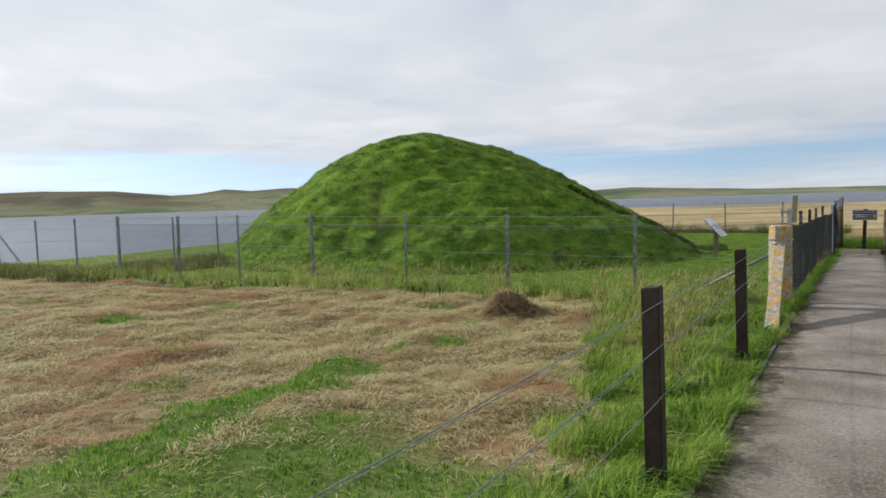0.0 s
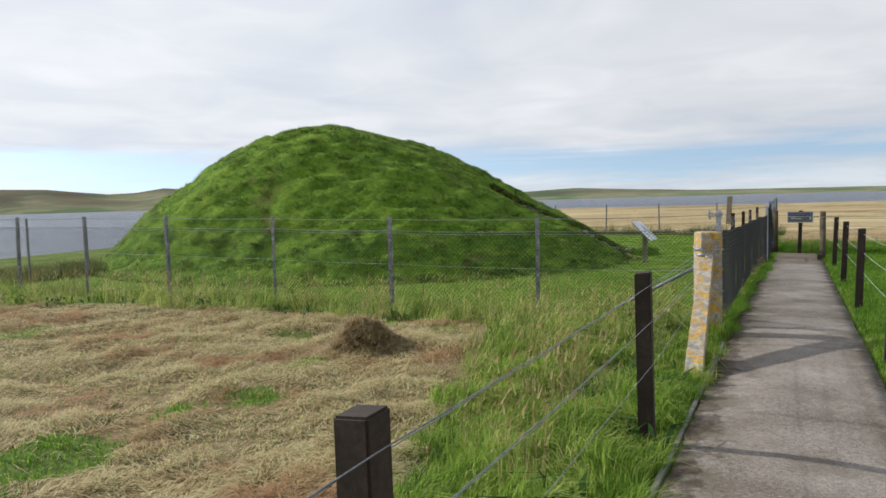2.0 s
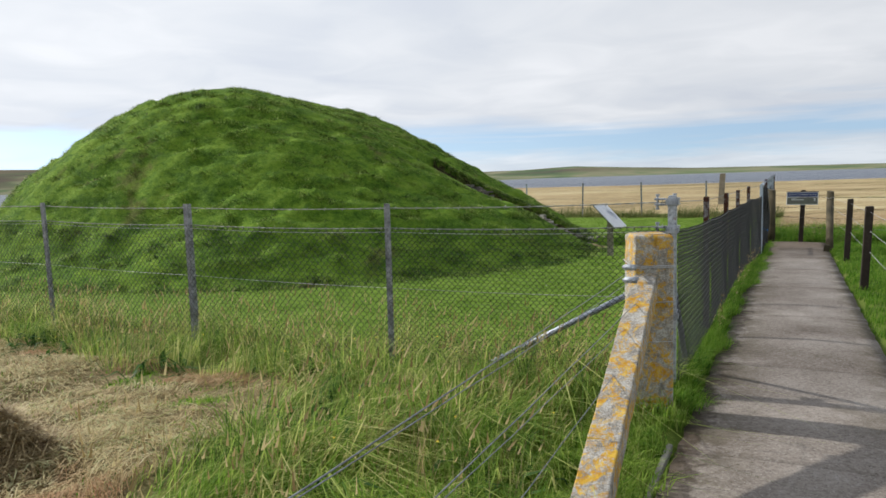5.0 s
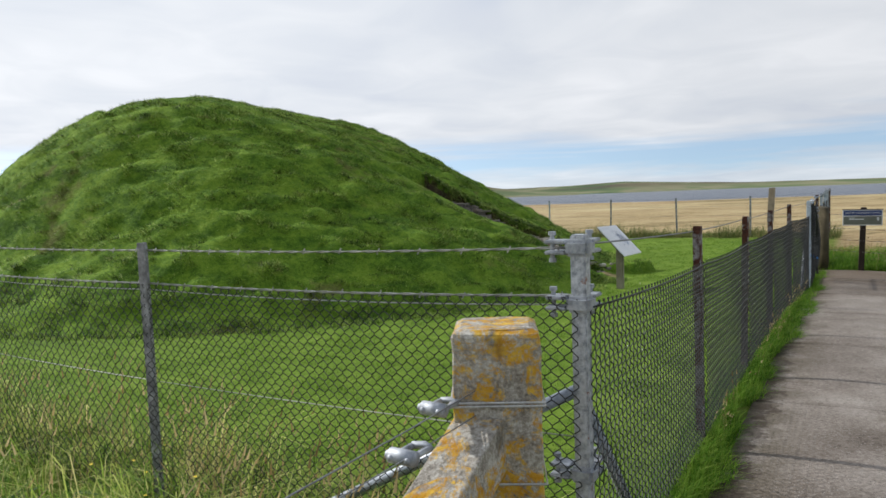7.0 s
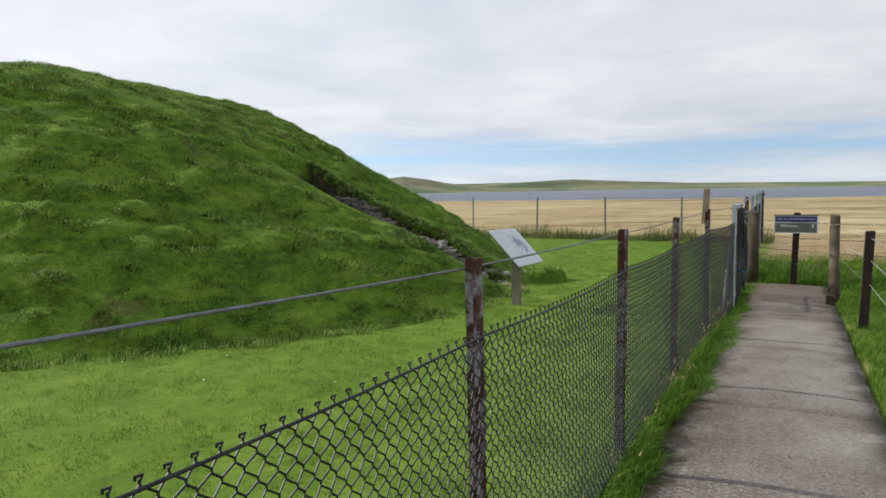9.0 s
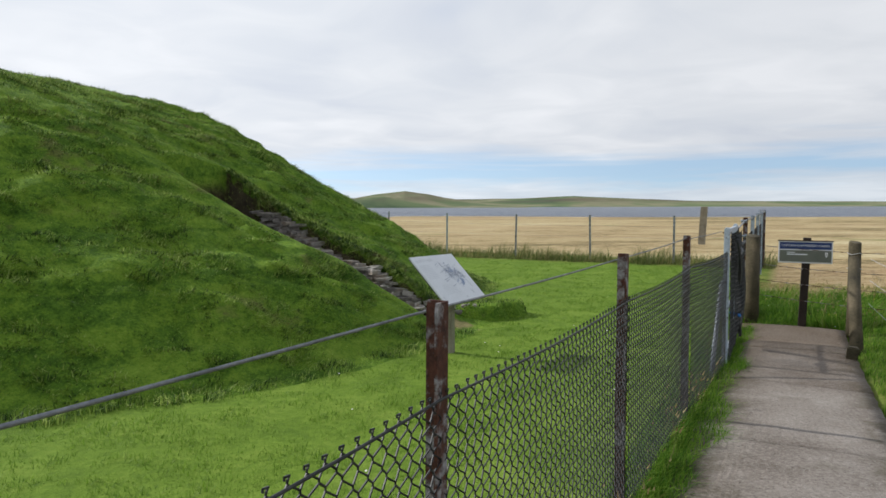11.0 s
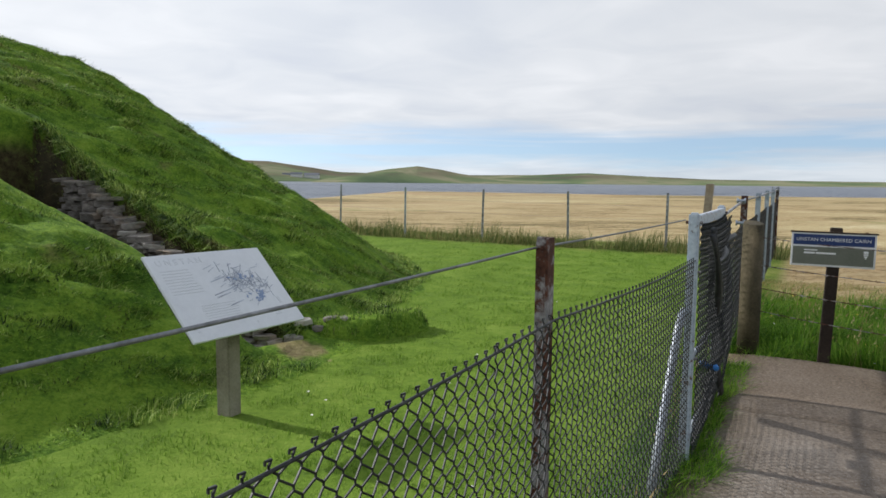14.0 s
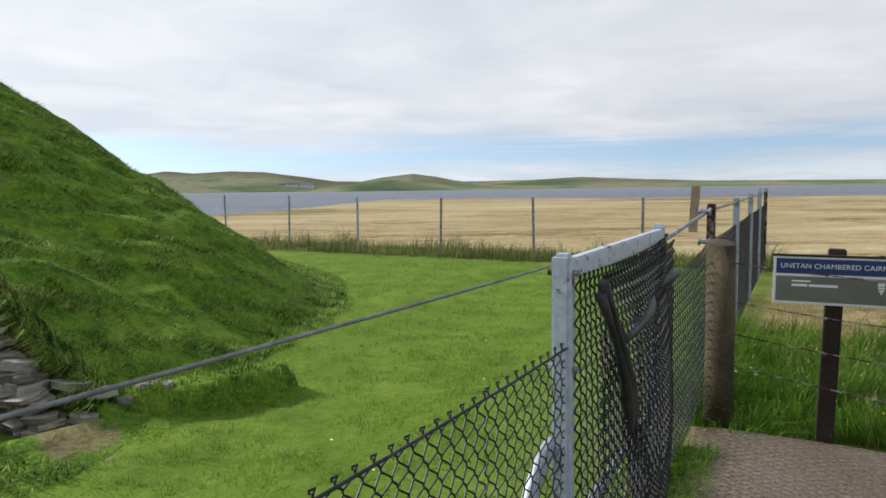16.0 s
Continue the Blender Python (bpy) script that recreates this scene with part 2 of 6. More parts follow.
def ground_colour(k, where):
    flat = k.vec("MULTIPLY", where, (1, 1, 0))
    s = k.vec("DOT_PRODUCT", flat, (D.x, D.y, 0))
    n = k.vec("DOT_PRODUCT", flat, (N.x, N.y, 0))
    wob = k.math("SUBTRACT", k.noise(where, 0.8, 4), 0.5)
    fine = k.noise(where, 14, 5, 0.7)
    mid = k.noise(where, 1.6, 5, 0.6)
    wide = k.noise(where, 0.35, 4, 0.6)
    grain = k.noise(where, 70, 4, 0.75)
    matted = k.noise(k.vec("MULTIPLY", where, (0.6, 1.0, 1.0)), 7, 6, 0.75, 1.2)
    # mown hay lying on the field
    hay = k.ramp(k.math("ADD", k.math("MULTIPLY", matted, 0.55), k.math("MULTIPLY", grain, 0.45)),
                 [(0.34, (0.05, 0.045, 0.018)), (0.45, (0.15, 0.12, 0.055)), (0.54, (0.30, 0.235, 0.125)), (0.66, (0.45, 0.37, 0.21))])
    red = k.mix(k.math("MULTIPLY", k.step(wide, 0.52, 0.64), 0.55), hay, (0.30, 0.15, 0.075))
    green = k.ramp(fine, [(0.3, (0.06, 0.12, 0.018)), (0.7, (0.16, 0.24, 0.045))])
    cover = k.n("ShaderNodeAttribute", attribute_name="green").outputs["Fac"]
    field = k.mix(k.math("MULTIPLY", k.step(cover, 0.15, 0.8), 0.85), red, green)
    # short lawn inside the fence
    lawn = k.ramp(k.math("ADD", k.math("MULTIPLY", mid, 0.5), k.math("MULTIPLY", fine, 0.5)),
                  [(0.36, (0.088, 0.155, 0.017)), (0.5, (0.13, 0.215, 0.023)), (0.64, (0.185, 0.27, 0.04))])
    rough = k.ramp(k.math("ADD", k.math("MULTIPLY", mid, 0.6), k.math("MULTIPLY", fine, 0.4)),
                   [(0.35, (0.06, 0.11, 0.015)), (0.55, (0.15, 0.20, 0.035)), (0.7, (0.27, 0.26, 0.08))])
    # cut meadow beyond, in long swaths
    rows_ = k.noise(k.vec("MULTIPLY", where, (0.22, 1.0, 1.0)), 0.9, 6, 0.8, 1.6)
    blotch = k.noise(k.vec("MULTIPLY", where, (0.45, 1.0, 1.0)), 0.09, 6, 0.7, 1.0)
    swath = k.math("ADD", k.math("ADD", k.math("MULTIPLY", rows_, 0.34), k.math("MULTIPLY", blotch, 0.36)), k.math("MULTIPLY", matted, 0.30))
    swath = k.math("ADD", k.math("MULTIPLY", k.math("SUBTRACT", swath, 0.5), 1.9), 0.5)
    straw = k.ramp(swath, [(0.36, (0.13, 0.115, 0.05)), (0.42, (0.25, 0.19, 0.095)), (0.47, (0.37, 0.275, 0.14)), (0.515, (0.46, 0.37, 0.20)), (0.56, (0.40, 0.32, 0.165)), (0.62, (0.54, 0.46, 0.28))])
    rosy = k.step(k.noise(k.vec("MULTIPLY", where, (0.25, 1.0, 1.0)), 0.05, 5, 0.7, 0.8), 0.50, 0.62)
    straw = k.mix(k.math("MULTIPLY", rosy, 0.5), straw, (0.33, 0.20, 0.115))
    tuft = k.step(k.noise(where, 0.12, 3), 0.63, 0.70)
    straw = k.mix(k.math("MULTIPLY", tuft, 0.7), straw, (0.12, 0.17, 0.04))
    in_lawn = k.math("MULTIPLY", k.math("MULTIPLY", k.step(s, 10.7, 11.4), k.step(s, 30.6, 30.0)),
                     k.math("MULTIPLY", k.step(n, -15.9, -15.2), k.step(n, -0.72, -0.86)))
    bend = k.math("MULTIPLY", k.math("MAXIMUM", k.math("SUBTRACT", s, 3.5), 0.0), 0.35)
    side = k.math("ADD", k.math("ADD", n, bend), k.math("MULTIPLY", wob, 0.9))
    in_hay = k.math("MULTIPLY", k.step(side, -0.95, -1.35), k.step(k.math("ADD", s, wob), 9.9, 9.3))
    in_straw = k.math("MAXIMUM", k.step(k.math("ADD", s, wob), 32.2, 33.2), k.step(k.math("ADD", n, wob), 2.0, 3.2))
    in_straw = k.math("MAXIMUM", in_straw, k.math("MULTIPLY", k.step(k.math("ADD", s, wob), 24.7, 25.8), k.step(n, -0.5, -0.2)))
    colour = k.mix(in_hay, rough, field)
    colour = k.mix(in_straw, colour, straw)
    colour = k.mix(in_lawn, colour, lawn)
    worn = k.math("ADD", k.vec("LENGTH", k.vec("SUBTRACT", flat, (*WORN, 0))), k.math("MULTIPLY", k.math("SUBTRACT", k.noise(where, 6, 4), 0.5), 0.9))
    return k.mix(k.math("MULTIPLY", k.step(worn, 0.32, 0.12), 0.7), colour, (0.27, 0.19, 0.12))


mat_ground = material("ground", ground_colour, 0.6, 45, 0.03, 0.95, spec=0.1, tone=0.97)


def path_colour(k, where):
    f = k.math("ADD", k.math("MULTIPLY", k.noise(where, 1.1, 5, 0.6), 0.5), k.math("MULTIPLY", k.noise(where, 38, 5, 0.8), 0.5))
    base = k.ramp(f, [(0.36, (0.115, 0.092, 0.072)), (0.46, (0.20, 0.17, 0.142)), (0.54, (0.28, 0.245, 0.21)), (0.66, (0.40, 0.36, 0.315))])
    stone = k.step(k.noise(where, 95, 2, 0.5), 0.62, 0.68)
    base = k.mix(k.math("MULTIPLY", stone, 0.75), base, (0.40, 0.375, 0.34))
    dark = k.step(k.noise(where, 75, 2, 0.5), 0.37, 0.31)
    base = k.mix(k.math("MULTIPLY", dark, 0.7), base, (0.05, 0.042, 0.034))
    n = k.vec("DOT_PRODUCT", where, (N.x, N.y, 0))
    rim = k.math("MAXIMUM", k.step(n, -0.12, -0.56), k.step(n, 0.30, 0.56))
    moss = k.math("MULTIPLY", rim, k.step(k.noise(where, 3.0, 5, 0.7), 0.40, 0.56))
    base = k.mix(k.math("MULTIPLY", moss, 0.7), base, (0.075, 0.060, 0.032))
    crumb = k.step(k.math("ADD", n, k.math("MULTIPLY", k.math("SUBTRACT", k.noise(where, 7, 4, 0.6), 0.5), -0.55)), -0.46, -0.52)
    base = k.mix(k.math("MULTIPLY", crumb, 0.6), base, (0.045, 0.030, 0.022))      # soil fallen along the grass edge
    stain = k.step(k.noise(k.vec("ADD", where, (7, 3, 0)), 0.9, 5, 0.7), 0.55, 0.66)
    base = k.mix(k.math("MULTIPLY", stain, 0.4), base, (0.10, 0.085, 0.055))
    s = k.vec("DOT_PRODUCT", where, (D.x, D.y, 0))
    soil = k.math("MULTIPLY", k.step(k.math("ADD", s, k.math("MULTIPLY", k.noise(where, 1.4, 5, 0.7), 3.0)), 19.6, 23.2), 0.75)     # trodden earth over the last slabs
    return k.mix(soil, base, k.ramp(k.noise(where, 50, 5, 0.75), [(0.36, (0.055, 0.038, 0.024)), (0.52, (0.15, 0.11, 0.075)), (0.68, (0.27, 0.215, 0.155))]))


mat_path = material("path_concrete", path_colour, 0.8, 75, 0.006, 0.9, spec=0.2)
mat_kerb = material("kerb_concrete", speckled((0.10, 0.10, 0.08), (0.22, 0.21, 0.18), (0.30, 0.29, 0.25), scale=3, fine=70), 0.5, 90, 0.006, 0.9)


def turf_colour(k, where):
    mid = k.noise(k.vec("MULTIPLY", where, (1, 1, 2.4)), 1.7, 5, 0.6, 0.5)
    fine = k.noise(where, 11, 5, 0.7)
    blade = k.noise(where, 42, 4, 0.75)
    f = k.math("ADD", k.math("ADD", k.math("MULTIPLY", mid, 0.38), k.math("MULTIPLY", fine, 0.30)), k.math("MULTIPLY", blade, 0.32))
    # random tones; the end stops put tuft shade and sunlit tips into the colour
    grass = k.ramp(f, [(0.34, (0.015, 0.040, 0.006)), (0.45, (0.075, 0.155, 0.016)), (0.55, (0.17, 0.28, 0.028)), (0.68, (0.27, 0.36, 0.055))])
    bare = k.step(k.noise(where, 0.9, 5, 0.65), 0.60, 0.70)
    grass = k.mix(k.math("MULTIPLY", bare, 0.55), grass, (0.17, 0.13, 0.06))
    tilt = k.n("ShaderNodeSeparateXYZ")
    k.put(tilt.inputs[0], k.n("ShaderNodeNewGeometry").outputs["Normal"])
    soil = k.ramp(fine, [(0.35, (0.030, 0.026, 0.012)), (0.50, (0.075, 0.062, 0.028)), (0.65, (0.10, 0.11, 0.035))])
    worn = k.math("ADD", k.vec("LENGTH", k.vec("SUBTRACT", k.vec("MULTIPLY", where, (1, 1, 0)), (*WORN, 0))), k.math("MULTIPLY", k.math("SUBTRACT", k.noise(where, 6, 4), 0.5), 0.5))
    grass = k.mix(k.math("MULTIPLY", k.step(worn, 0.30, 0.10), 0.7), grass, k.ramp(fine, [(0.35, (0.17, 0.11, 0.065)), (0.65, (0.34, 0.24, 0.155))]))
    return k.mix(k.step(tilt.outputs[2], 0.42, 0.25), grass, soil)      # soil on the cut faces, its dark brown-green also imitating turf in shade


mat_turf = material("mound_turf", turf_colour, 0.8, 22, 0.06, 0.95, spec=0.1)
mat_water = material("loch_water", lambda k, p: (k.mix(k.step(k.noise(k.vec("MULTIPLY", p, (0.02, 0.12, 1)), 1.0, 4), 0.4, 0.6), (0.04, 0.056, 0.088), (0.07, 0.088, 0.12)), 0.3), 1.0, 1.3, 0.5, 0.3, spec=0.22)


def hill_colour(k, where):
    f = k.noise(k.vec("MULTIPLY", where, (1.0, 1.0, 4.0)), 0.006, 5, 0.6, 0.5)
    fields = k.ramp(f, [(0.32, (0.085, 0.12, 0.07)), (0.45, (0.14, 0.18, 0.095)), (0.53, (0.24, 0.23, 0.15)), (0.62, (0.12, 0.165, 0.085)), (0.72, (0.17, 0.17, 0.12))])
    z = k.n("ShaderNodeSeparateXYZ")
    k.put(z.inputs[0], where)
    moor = k.step(k.math("ADD", z.outputs[2], k.math("MULTIPLY", f, 30)), 36, 56)
    heather = k.step(k.noise(k.vec("MULTIPLY", where, (1.0, 1.0, 2.0)), 0.0035, 4, 0.6), 0.42, 0.56)
    brown = k.math("MAXIMUM", moor, k.math("MULTIPLY", heather, k.step(z.outputs[2], 3, 14)))
    return k.mix(brown, fields, k.ramp(f, [(0.35, (0.105, 0.090, 0.075)), (0.65, (0.165, 0.145, 0.095))]))


mat_hill = material("far_hills", hill_colour, rough=1.0, spec=0.0)

# ---- ground, water, hills ----


def spread(low, high, step, reach, growth=1.22):
    """Even steps between low and high, then growing ones out to reach on both sides."""
    mid = list(np.arange(low, high + step / 2, step))
    out, d = [], step
    while mid[-1] + sum(out) < reach:
        d *= growth
        out.append(d)
    right = list(mid[-1] + np.cumsum(out))
    left = list(mid[0] - np.cumsum(out))
    return np.array(left[::-1] + mid + right)


def grid_mesh(name, xs, ys, height, mat, keep=None, along_path=False):
    X, Y = np.meshgrid(xs, ys)
    if along_path:      # xs across the path, ys along it
        X, Y = Y * D.x + X * N.x, Y * D.y + X * N.y
    Z = height(X, Y)
    verts = np.stack([X, Y, Z], -1).reshape(-1, 3)
    w, h = len(xs), len(ys)
    i = (np.arange(h - 1)[:, None] * w + np.arange(w - 1)[None]).reshape(-1)
    if keep is not None:
        inside = keep(X, Y).reshape(-1)
        i = i[inside[i] | inside[i + 1] | inside[i + w] | inside[i + w + 1]]
    faces = np.stack([i, i + 1, i + w + 1, i + w], -1)
    me = bpy.data.meshes.new(name)
    me.vertices.add(len(verts))
    me.vertices.foreach_set("co", verts.ravel())
    me.loops.add(len(faces) * 4)
    me.loops.foreach_set("vertex_index", faces.ravel())
    me.polygons.add(len(faces))
    me.polygons.foreach_set("loop_start", np.arange(len(faces)) * 4)
    me.polygons.foreach_set("use_smooth", np.ones(len(faces), bool))
    me.update(calc_edges=True)
    me.validate()
    me.materials.append(mat)
    return new(name, me)


def relief(x, y, scale, octaves=3):
    """A cheap smooth unevenness of unit size."""
    z, a, f = 0.0, 1.0, 1.0 / scale
    for o in range(octaves):
        z = z + a * np.sin(x * f * 1.7 + 1.3 * np.sin(y * f * 1.1 + o)) * np.cos(y * f * 1.9 + 1.1 * np.sin(x * f * 0.9 + 2 * o))
        a, f = a * 0.55, f * 2.03
    return z


def under_path(x, y):
    """Keeps the ground below the path, so that the path lies on it."""
    n, s = x * N.x + y * N.y, x * D.x + y * D.y
    return smooth(-0.70, -0.56, n) * smooth(0.68, 0.54, n) * smooth(23.0, 22.3, s)


SWATH = [(-3.0, 1.8), (-2.35, 3.0), (-1.93, 3.84), (-1.75, 4.45), (-1.04, 5.47), (-0.75, 6.1)]


def green_amount(x, y):
    """Where the grass shows through the hay: one raked strip, the ground left of the fence near the start, and a few tufts."""
    s, n = x * D.x + y * D.y, x * N.x + y * N.y
    ragged = 0.18 * clods(x, y, 0.35, 3, 8.0)
    best = np.full(np.shape(x), 9.0)
    for (ax, ay), (bx, by) in zip(SWATH, SWATH[1:]):
        dx, dy = bx - ax, by - ay
        t = np.clip(((x - ax) * dx + (y - ay) * dy) / (dx * dx + dy * dy), 0, 1)
        best = np.minimum(best, np.hypot(x - ax - t * dx, y - ay - t * dy))
    strip = smooth(0.42, 0.16, best + ragged)
    near = 0.75 * smooth(3.9, 3.0, s + 1.5 * ragged) * smooth(-3.7, -3.0, n + ragged)
    tufts = np.zeros(np.shape(x))
    for px, py, r in ((-0.40, 6.9, 0.20), (0.35, 8.2, 0.30), (-2.9, 7.2, 0.3), (-4.4, 9.2, 0.4), (1.9, 6.6, 0.35), (0.1, 7.1, 0.25)):
        tufts = np.maximum(tufts, smooth(r, r * 0.4, np.hypot(x - px, y - py) + ragged * 0.8))
    loose = 0.55 * smooth(0.55, 1.0, clods(x * 0.7, y, 0.8, 3, 2.0))
    return np.maximum(np.maximum(strip, near), np.maximum(tufts * 0.9, loose))


def ground_height(x, y):
    n, s = x * N.x + y * N.y, x * D.x + y * D.y
    z = ground_z(x, y) + 0.012 * relief(x, y, 1.1)
    hay = smooth(-1.4, -2.0, n) * smooth(9.9, 9.2, s)
    z = z + hay * (0.030 * clods(x + 3, y, 0.34, 2) + 0.035 * clods(x, y, 1.2, 2, 5.0))
    return z - 0.06 * under_path(x, y)


ground = grid_mesh("ground", spread(-14, 16, 0.14, 2600), spread(0, 33, 0.14, 2600), ground_height, mat_ground)
green = ground.data.attributes.new("green", "FLOAT", "POINT")
spots = np.empty(len(ground.data.vertices) * 3, np.float32)
ground.data.vertices.foreach_get("co", spots)
green.data.foreach_set("value", green_amount(spots[0::3], spots[1::3]).astype(np.float32))
tagged(ground, "mown hay field, short lawn and cut straw meadow", "ground", kind="structure")

water = grid_mesh("water", np.linspace(-2500, 2500, 26), np.linspace(30, 2600, 16), lambda x, y: np.full_like(x, WATER), mat_water)
tagged(water, "rippled blue-grey loch water below a cloudy sky", "water", kind="structure")


def hill_height(az, table):
    return np.interp(az, table[0], table[1])


def hills(name, label, dist, deep, az, tall, seed):
    """A range of hills round the far shore; az in degrees to the right of +y, tall in metres."""
    a = np.radians(np.linspace(az[0], az[-1], 420))
    rows = np.linspace(0, 1, 9)
    A, T = np.meshgrid(a, rows)
    H = np.interp(np.degrees(A), az, tall)
    R = dist + deep * T + 22 * relief(np.degrees(A) * 0.4 + seed, 0 * T, 3.0)
    X, Y = R * np.sin(A), R * np.cos(A)
    Z = WATER - 0.6 + (H + 0.6) * np.sin(T * math.pi / 2) ** 0.9 + 0.35 * relief(X, Y, 60) * T
    w = len(a)
    verts = np.stack([X, Y, Z], -1).reshape(-1, 3)
    faces = [(j * w + i, j * w + i + 1, (j + 1) * w + i + 1, (j + 1) * w + i) for j in range(len(rows) - 1) for i in range(w - 1)]
    ob = new(name, mesh_from(name, verts, faces))
    for f in ob.data.polygons:
        f.use_smooth = True
    ob.data.materials.append(mat_hill)
    return tagged(ob, label, "hills", kind="structure")


far_hills = hills("hills_far", "low green and heather-brown hills across the water", 1150, 500,
      [-75, -50, -42, -36, -31, -26, -22, -20, -18, -16, -13, -10.5, -7, -5, 0, 6, 11, 15.5, 20, 25, 37, 50, 75],
      [24, 38, 45, 46, 50, 48, 36, 38, 47, 42, 46, 44, 31, 22, 19, 18, 19, 24, 18, 12, 9, 9, 10], 3)
hills("headland", "smooth rounded green headland on the far shore", 900, 160,
      [-7, -5, -3, -1, 1.6, 3.5, 5, 7, 9.5, 12], [1, 7, 13, 20, 26, 21, 15, 9, 5, 1], 11)

# ---- the path ----
JOINTS = [-6.0, -1.9, 0.9, 3.35, 5.3, 7.05, 9.35, 11.2, 13.25, 15.35, 17.3, 19.0, 20.6, 22.25]


def build_path():
    path = thing("path", sn(8, 0, 0), "worn grey concrete footpath with mossy edges and cracked joints", "path", kind="structure")
    for a, b in zip(JOINTS, JOINTS[1:]):
        us, vs = np.arange(a + 0.0008, b - 0.002, 0.12), np.linspace(-0.60, 0.57, 12)
        us = np.append(us, b - 0.0008)
        rng = np.random.default_rng(int(a * 10) + 200)
        top, faces = [], []
        for i, u in enumerate(us):
            for j, v in enumerate(vs):
                ragged = (rng.random() - 0.5) * 0.02 if j in (0, len(vs) - 1) else 0
                p = sn(u, v + ragged)
                crown = 0.022 * (1 - (v / 0.6) ** 2)
                top.append((p.x, p.y, float(ground_z(p.x, p.y)) + crown - 0.006 + 0.004 * float(relief(p.x, p.y, 0.4))))
        w = len(vs)
        k = len(top)
        verts = top + [(x, y, z - 0.08) for x, y, z in top]
        for i in range(len(us) - 1):
            for j in range(w - 1):
                q = i * w + j
                faces.append((q, q + w, q + w + 1, q + 1))
        ring = [j for j in range(w)] + [i * w + w - 1 for i in range(1, len(us))] + [(len(us) - 1) * w + j for j in range(w - 2, -1, -1)] + [i * w for i in range(len(us) - 2, 0, -1)]
        for p, q in zip(ring, ring[1:] + ring[:1]):
            faces.append((p, q, q + k, p + k))
        me = mesh_from("slab", verts, faces)
        me.materials.append(mat_path)
        bm = bmesh.new()
        bm.from_mesh(me)
        part("slab", bm, mat_path, path, "", True)
    for side, n in ((-1, -0.635),):
        for i in range(20):
            a = -1.0 + i * 1.16
            if a > 8.6:
                continue
            bm = bmesh.new()
            p = sn(a + 0.57, n)
            add_box(bm, upright(p.x, p.y, float(ground_z(p.x, p.y)) - 0.108 + random.uniform(-.010, .006), PATH_TURN + random.uniform(-.4, .4)), 0.030, 1.14, 0.105, 0.004)
            part("edging", bm, mat_kerb, path, "weathered concrete edging strip")


build_path()

# ---- the mound ----


def mound_height(x, y):
    z = mound_z(x, y)
    rho = mound_rho(x, y)
    near = smooth(1.03, 0.9, rho)
    lump = 0.03 * relief(x, y + 0.8 * z, 0.75) + 0.085 * clods(x, y + 1.2 * z, 0.42, 3) + 0.03 * clods(x + 9, y + 1.3 * z, 1.1, 2)
    return z + near * (lump * (0.25 + 0.75 * smooth(0.15, 0.5, rho)) * smooth(0.0, -0.6, edge_of_cut(x, y)) - 0.07)


rows = np.concatenate([np.arange(7.6, 19.1, 0.085), np.arange(19.1, 20.9, 0.03), np.arange(20.9, 31, 0.085)])
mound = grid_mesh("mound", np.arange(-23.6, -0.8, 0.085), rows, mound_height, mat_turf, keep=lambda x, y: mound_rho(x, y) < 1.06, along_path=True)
tagged(mound, "steep rounded grass-covered burial mound with an open passage cut in its flank", "mound", kind="structure")

# ---- materials of the things ----
mat_timber = material("dark_stained_timber", speckled((0.018, 0.012, 0.009), (0.035, 0.024, 0.018), (0.06, 0.043, 0.032), scale=5, fine=45), 0.5, 60, 0.004, 0.75)
mat_round = material("weathered_round_timber", speckled((0.03, 0.026, 0.015), (0.075, 0.062, 0.035), (0.13, 0.105, 0.065), scale=4, fine=40), 0.6, 55, 0.005, 0.85)
mat_pale_wood = material("pale_grey_timber", speckled((0.14, 0.12, 0.085), (0.24, 0.215, 0.16), (0.33, 0.30, 0.24), scale=6, fine=70), 0.4, 80, 0.003, 0.8)
mat_rust = material("rusted_steel", lambda k, p: (k.mix(k.step(k.noise(p, 9, 5, 0.7), 0.47, 0.58),
                    k.ramp(k.noise(p, 45, 4, 0.7), [(0.35, (0.035, 0.012, 0.008)), (0.6, (0.095, 0.034, 0.02))]),
                    k.ramp(k.noise(p, 60, 3), [(0.3, (0.16, 0.15, 0.155)), (0.7, (0.33, 0.325, 0.335))])), 0.7), 0.5, 70, 0.003, 0.7, metal=0.15)
mat_grey_post = material("dull_grey_steel", speckled((0.09, 0.09, 0.10), (0.24, 0.245, 0.26), (0.46, 0.47, 0.49), scale=14, fine=60), 0.35, 60, 0.002, 0.55, metal=0.2)
mat_galv = material("galvanised_steel", speckled((0.16, 0.19, 0.23), (0.34, 0.38, 0.44), (0.52, 0.56, 0.61), scale=14, fine=70), 0.35, 60, 0.002, 0.5, metal=0.35, spec=0.5)
mat_wire = material("galvanised_wire", speckled((0.24, 0.24, 0.235), (0.42, 0.42, 0.41), (0.62, 0.62, 0.60), scale=20, fine=120), rough=0.5, metal=0.15)
mat_cable = material("dull_steel_cable", speckled((0.10, 0.105, 0.115), (0.19, 0.20, 0.215), (0.30, 0.31, 0.33), scale=20, fine=120), rough=0.5, metal=0.3)
mat_chain = material("dark_coated_chain_link", speckled((0.010, 0.011, 0.011), (0.024, 0.026, 0.027), (0.06, 0.062, 0.066), scale=30, fine=150), rough=0.5, spec=0.3)
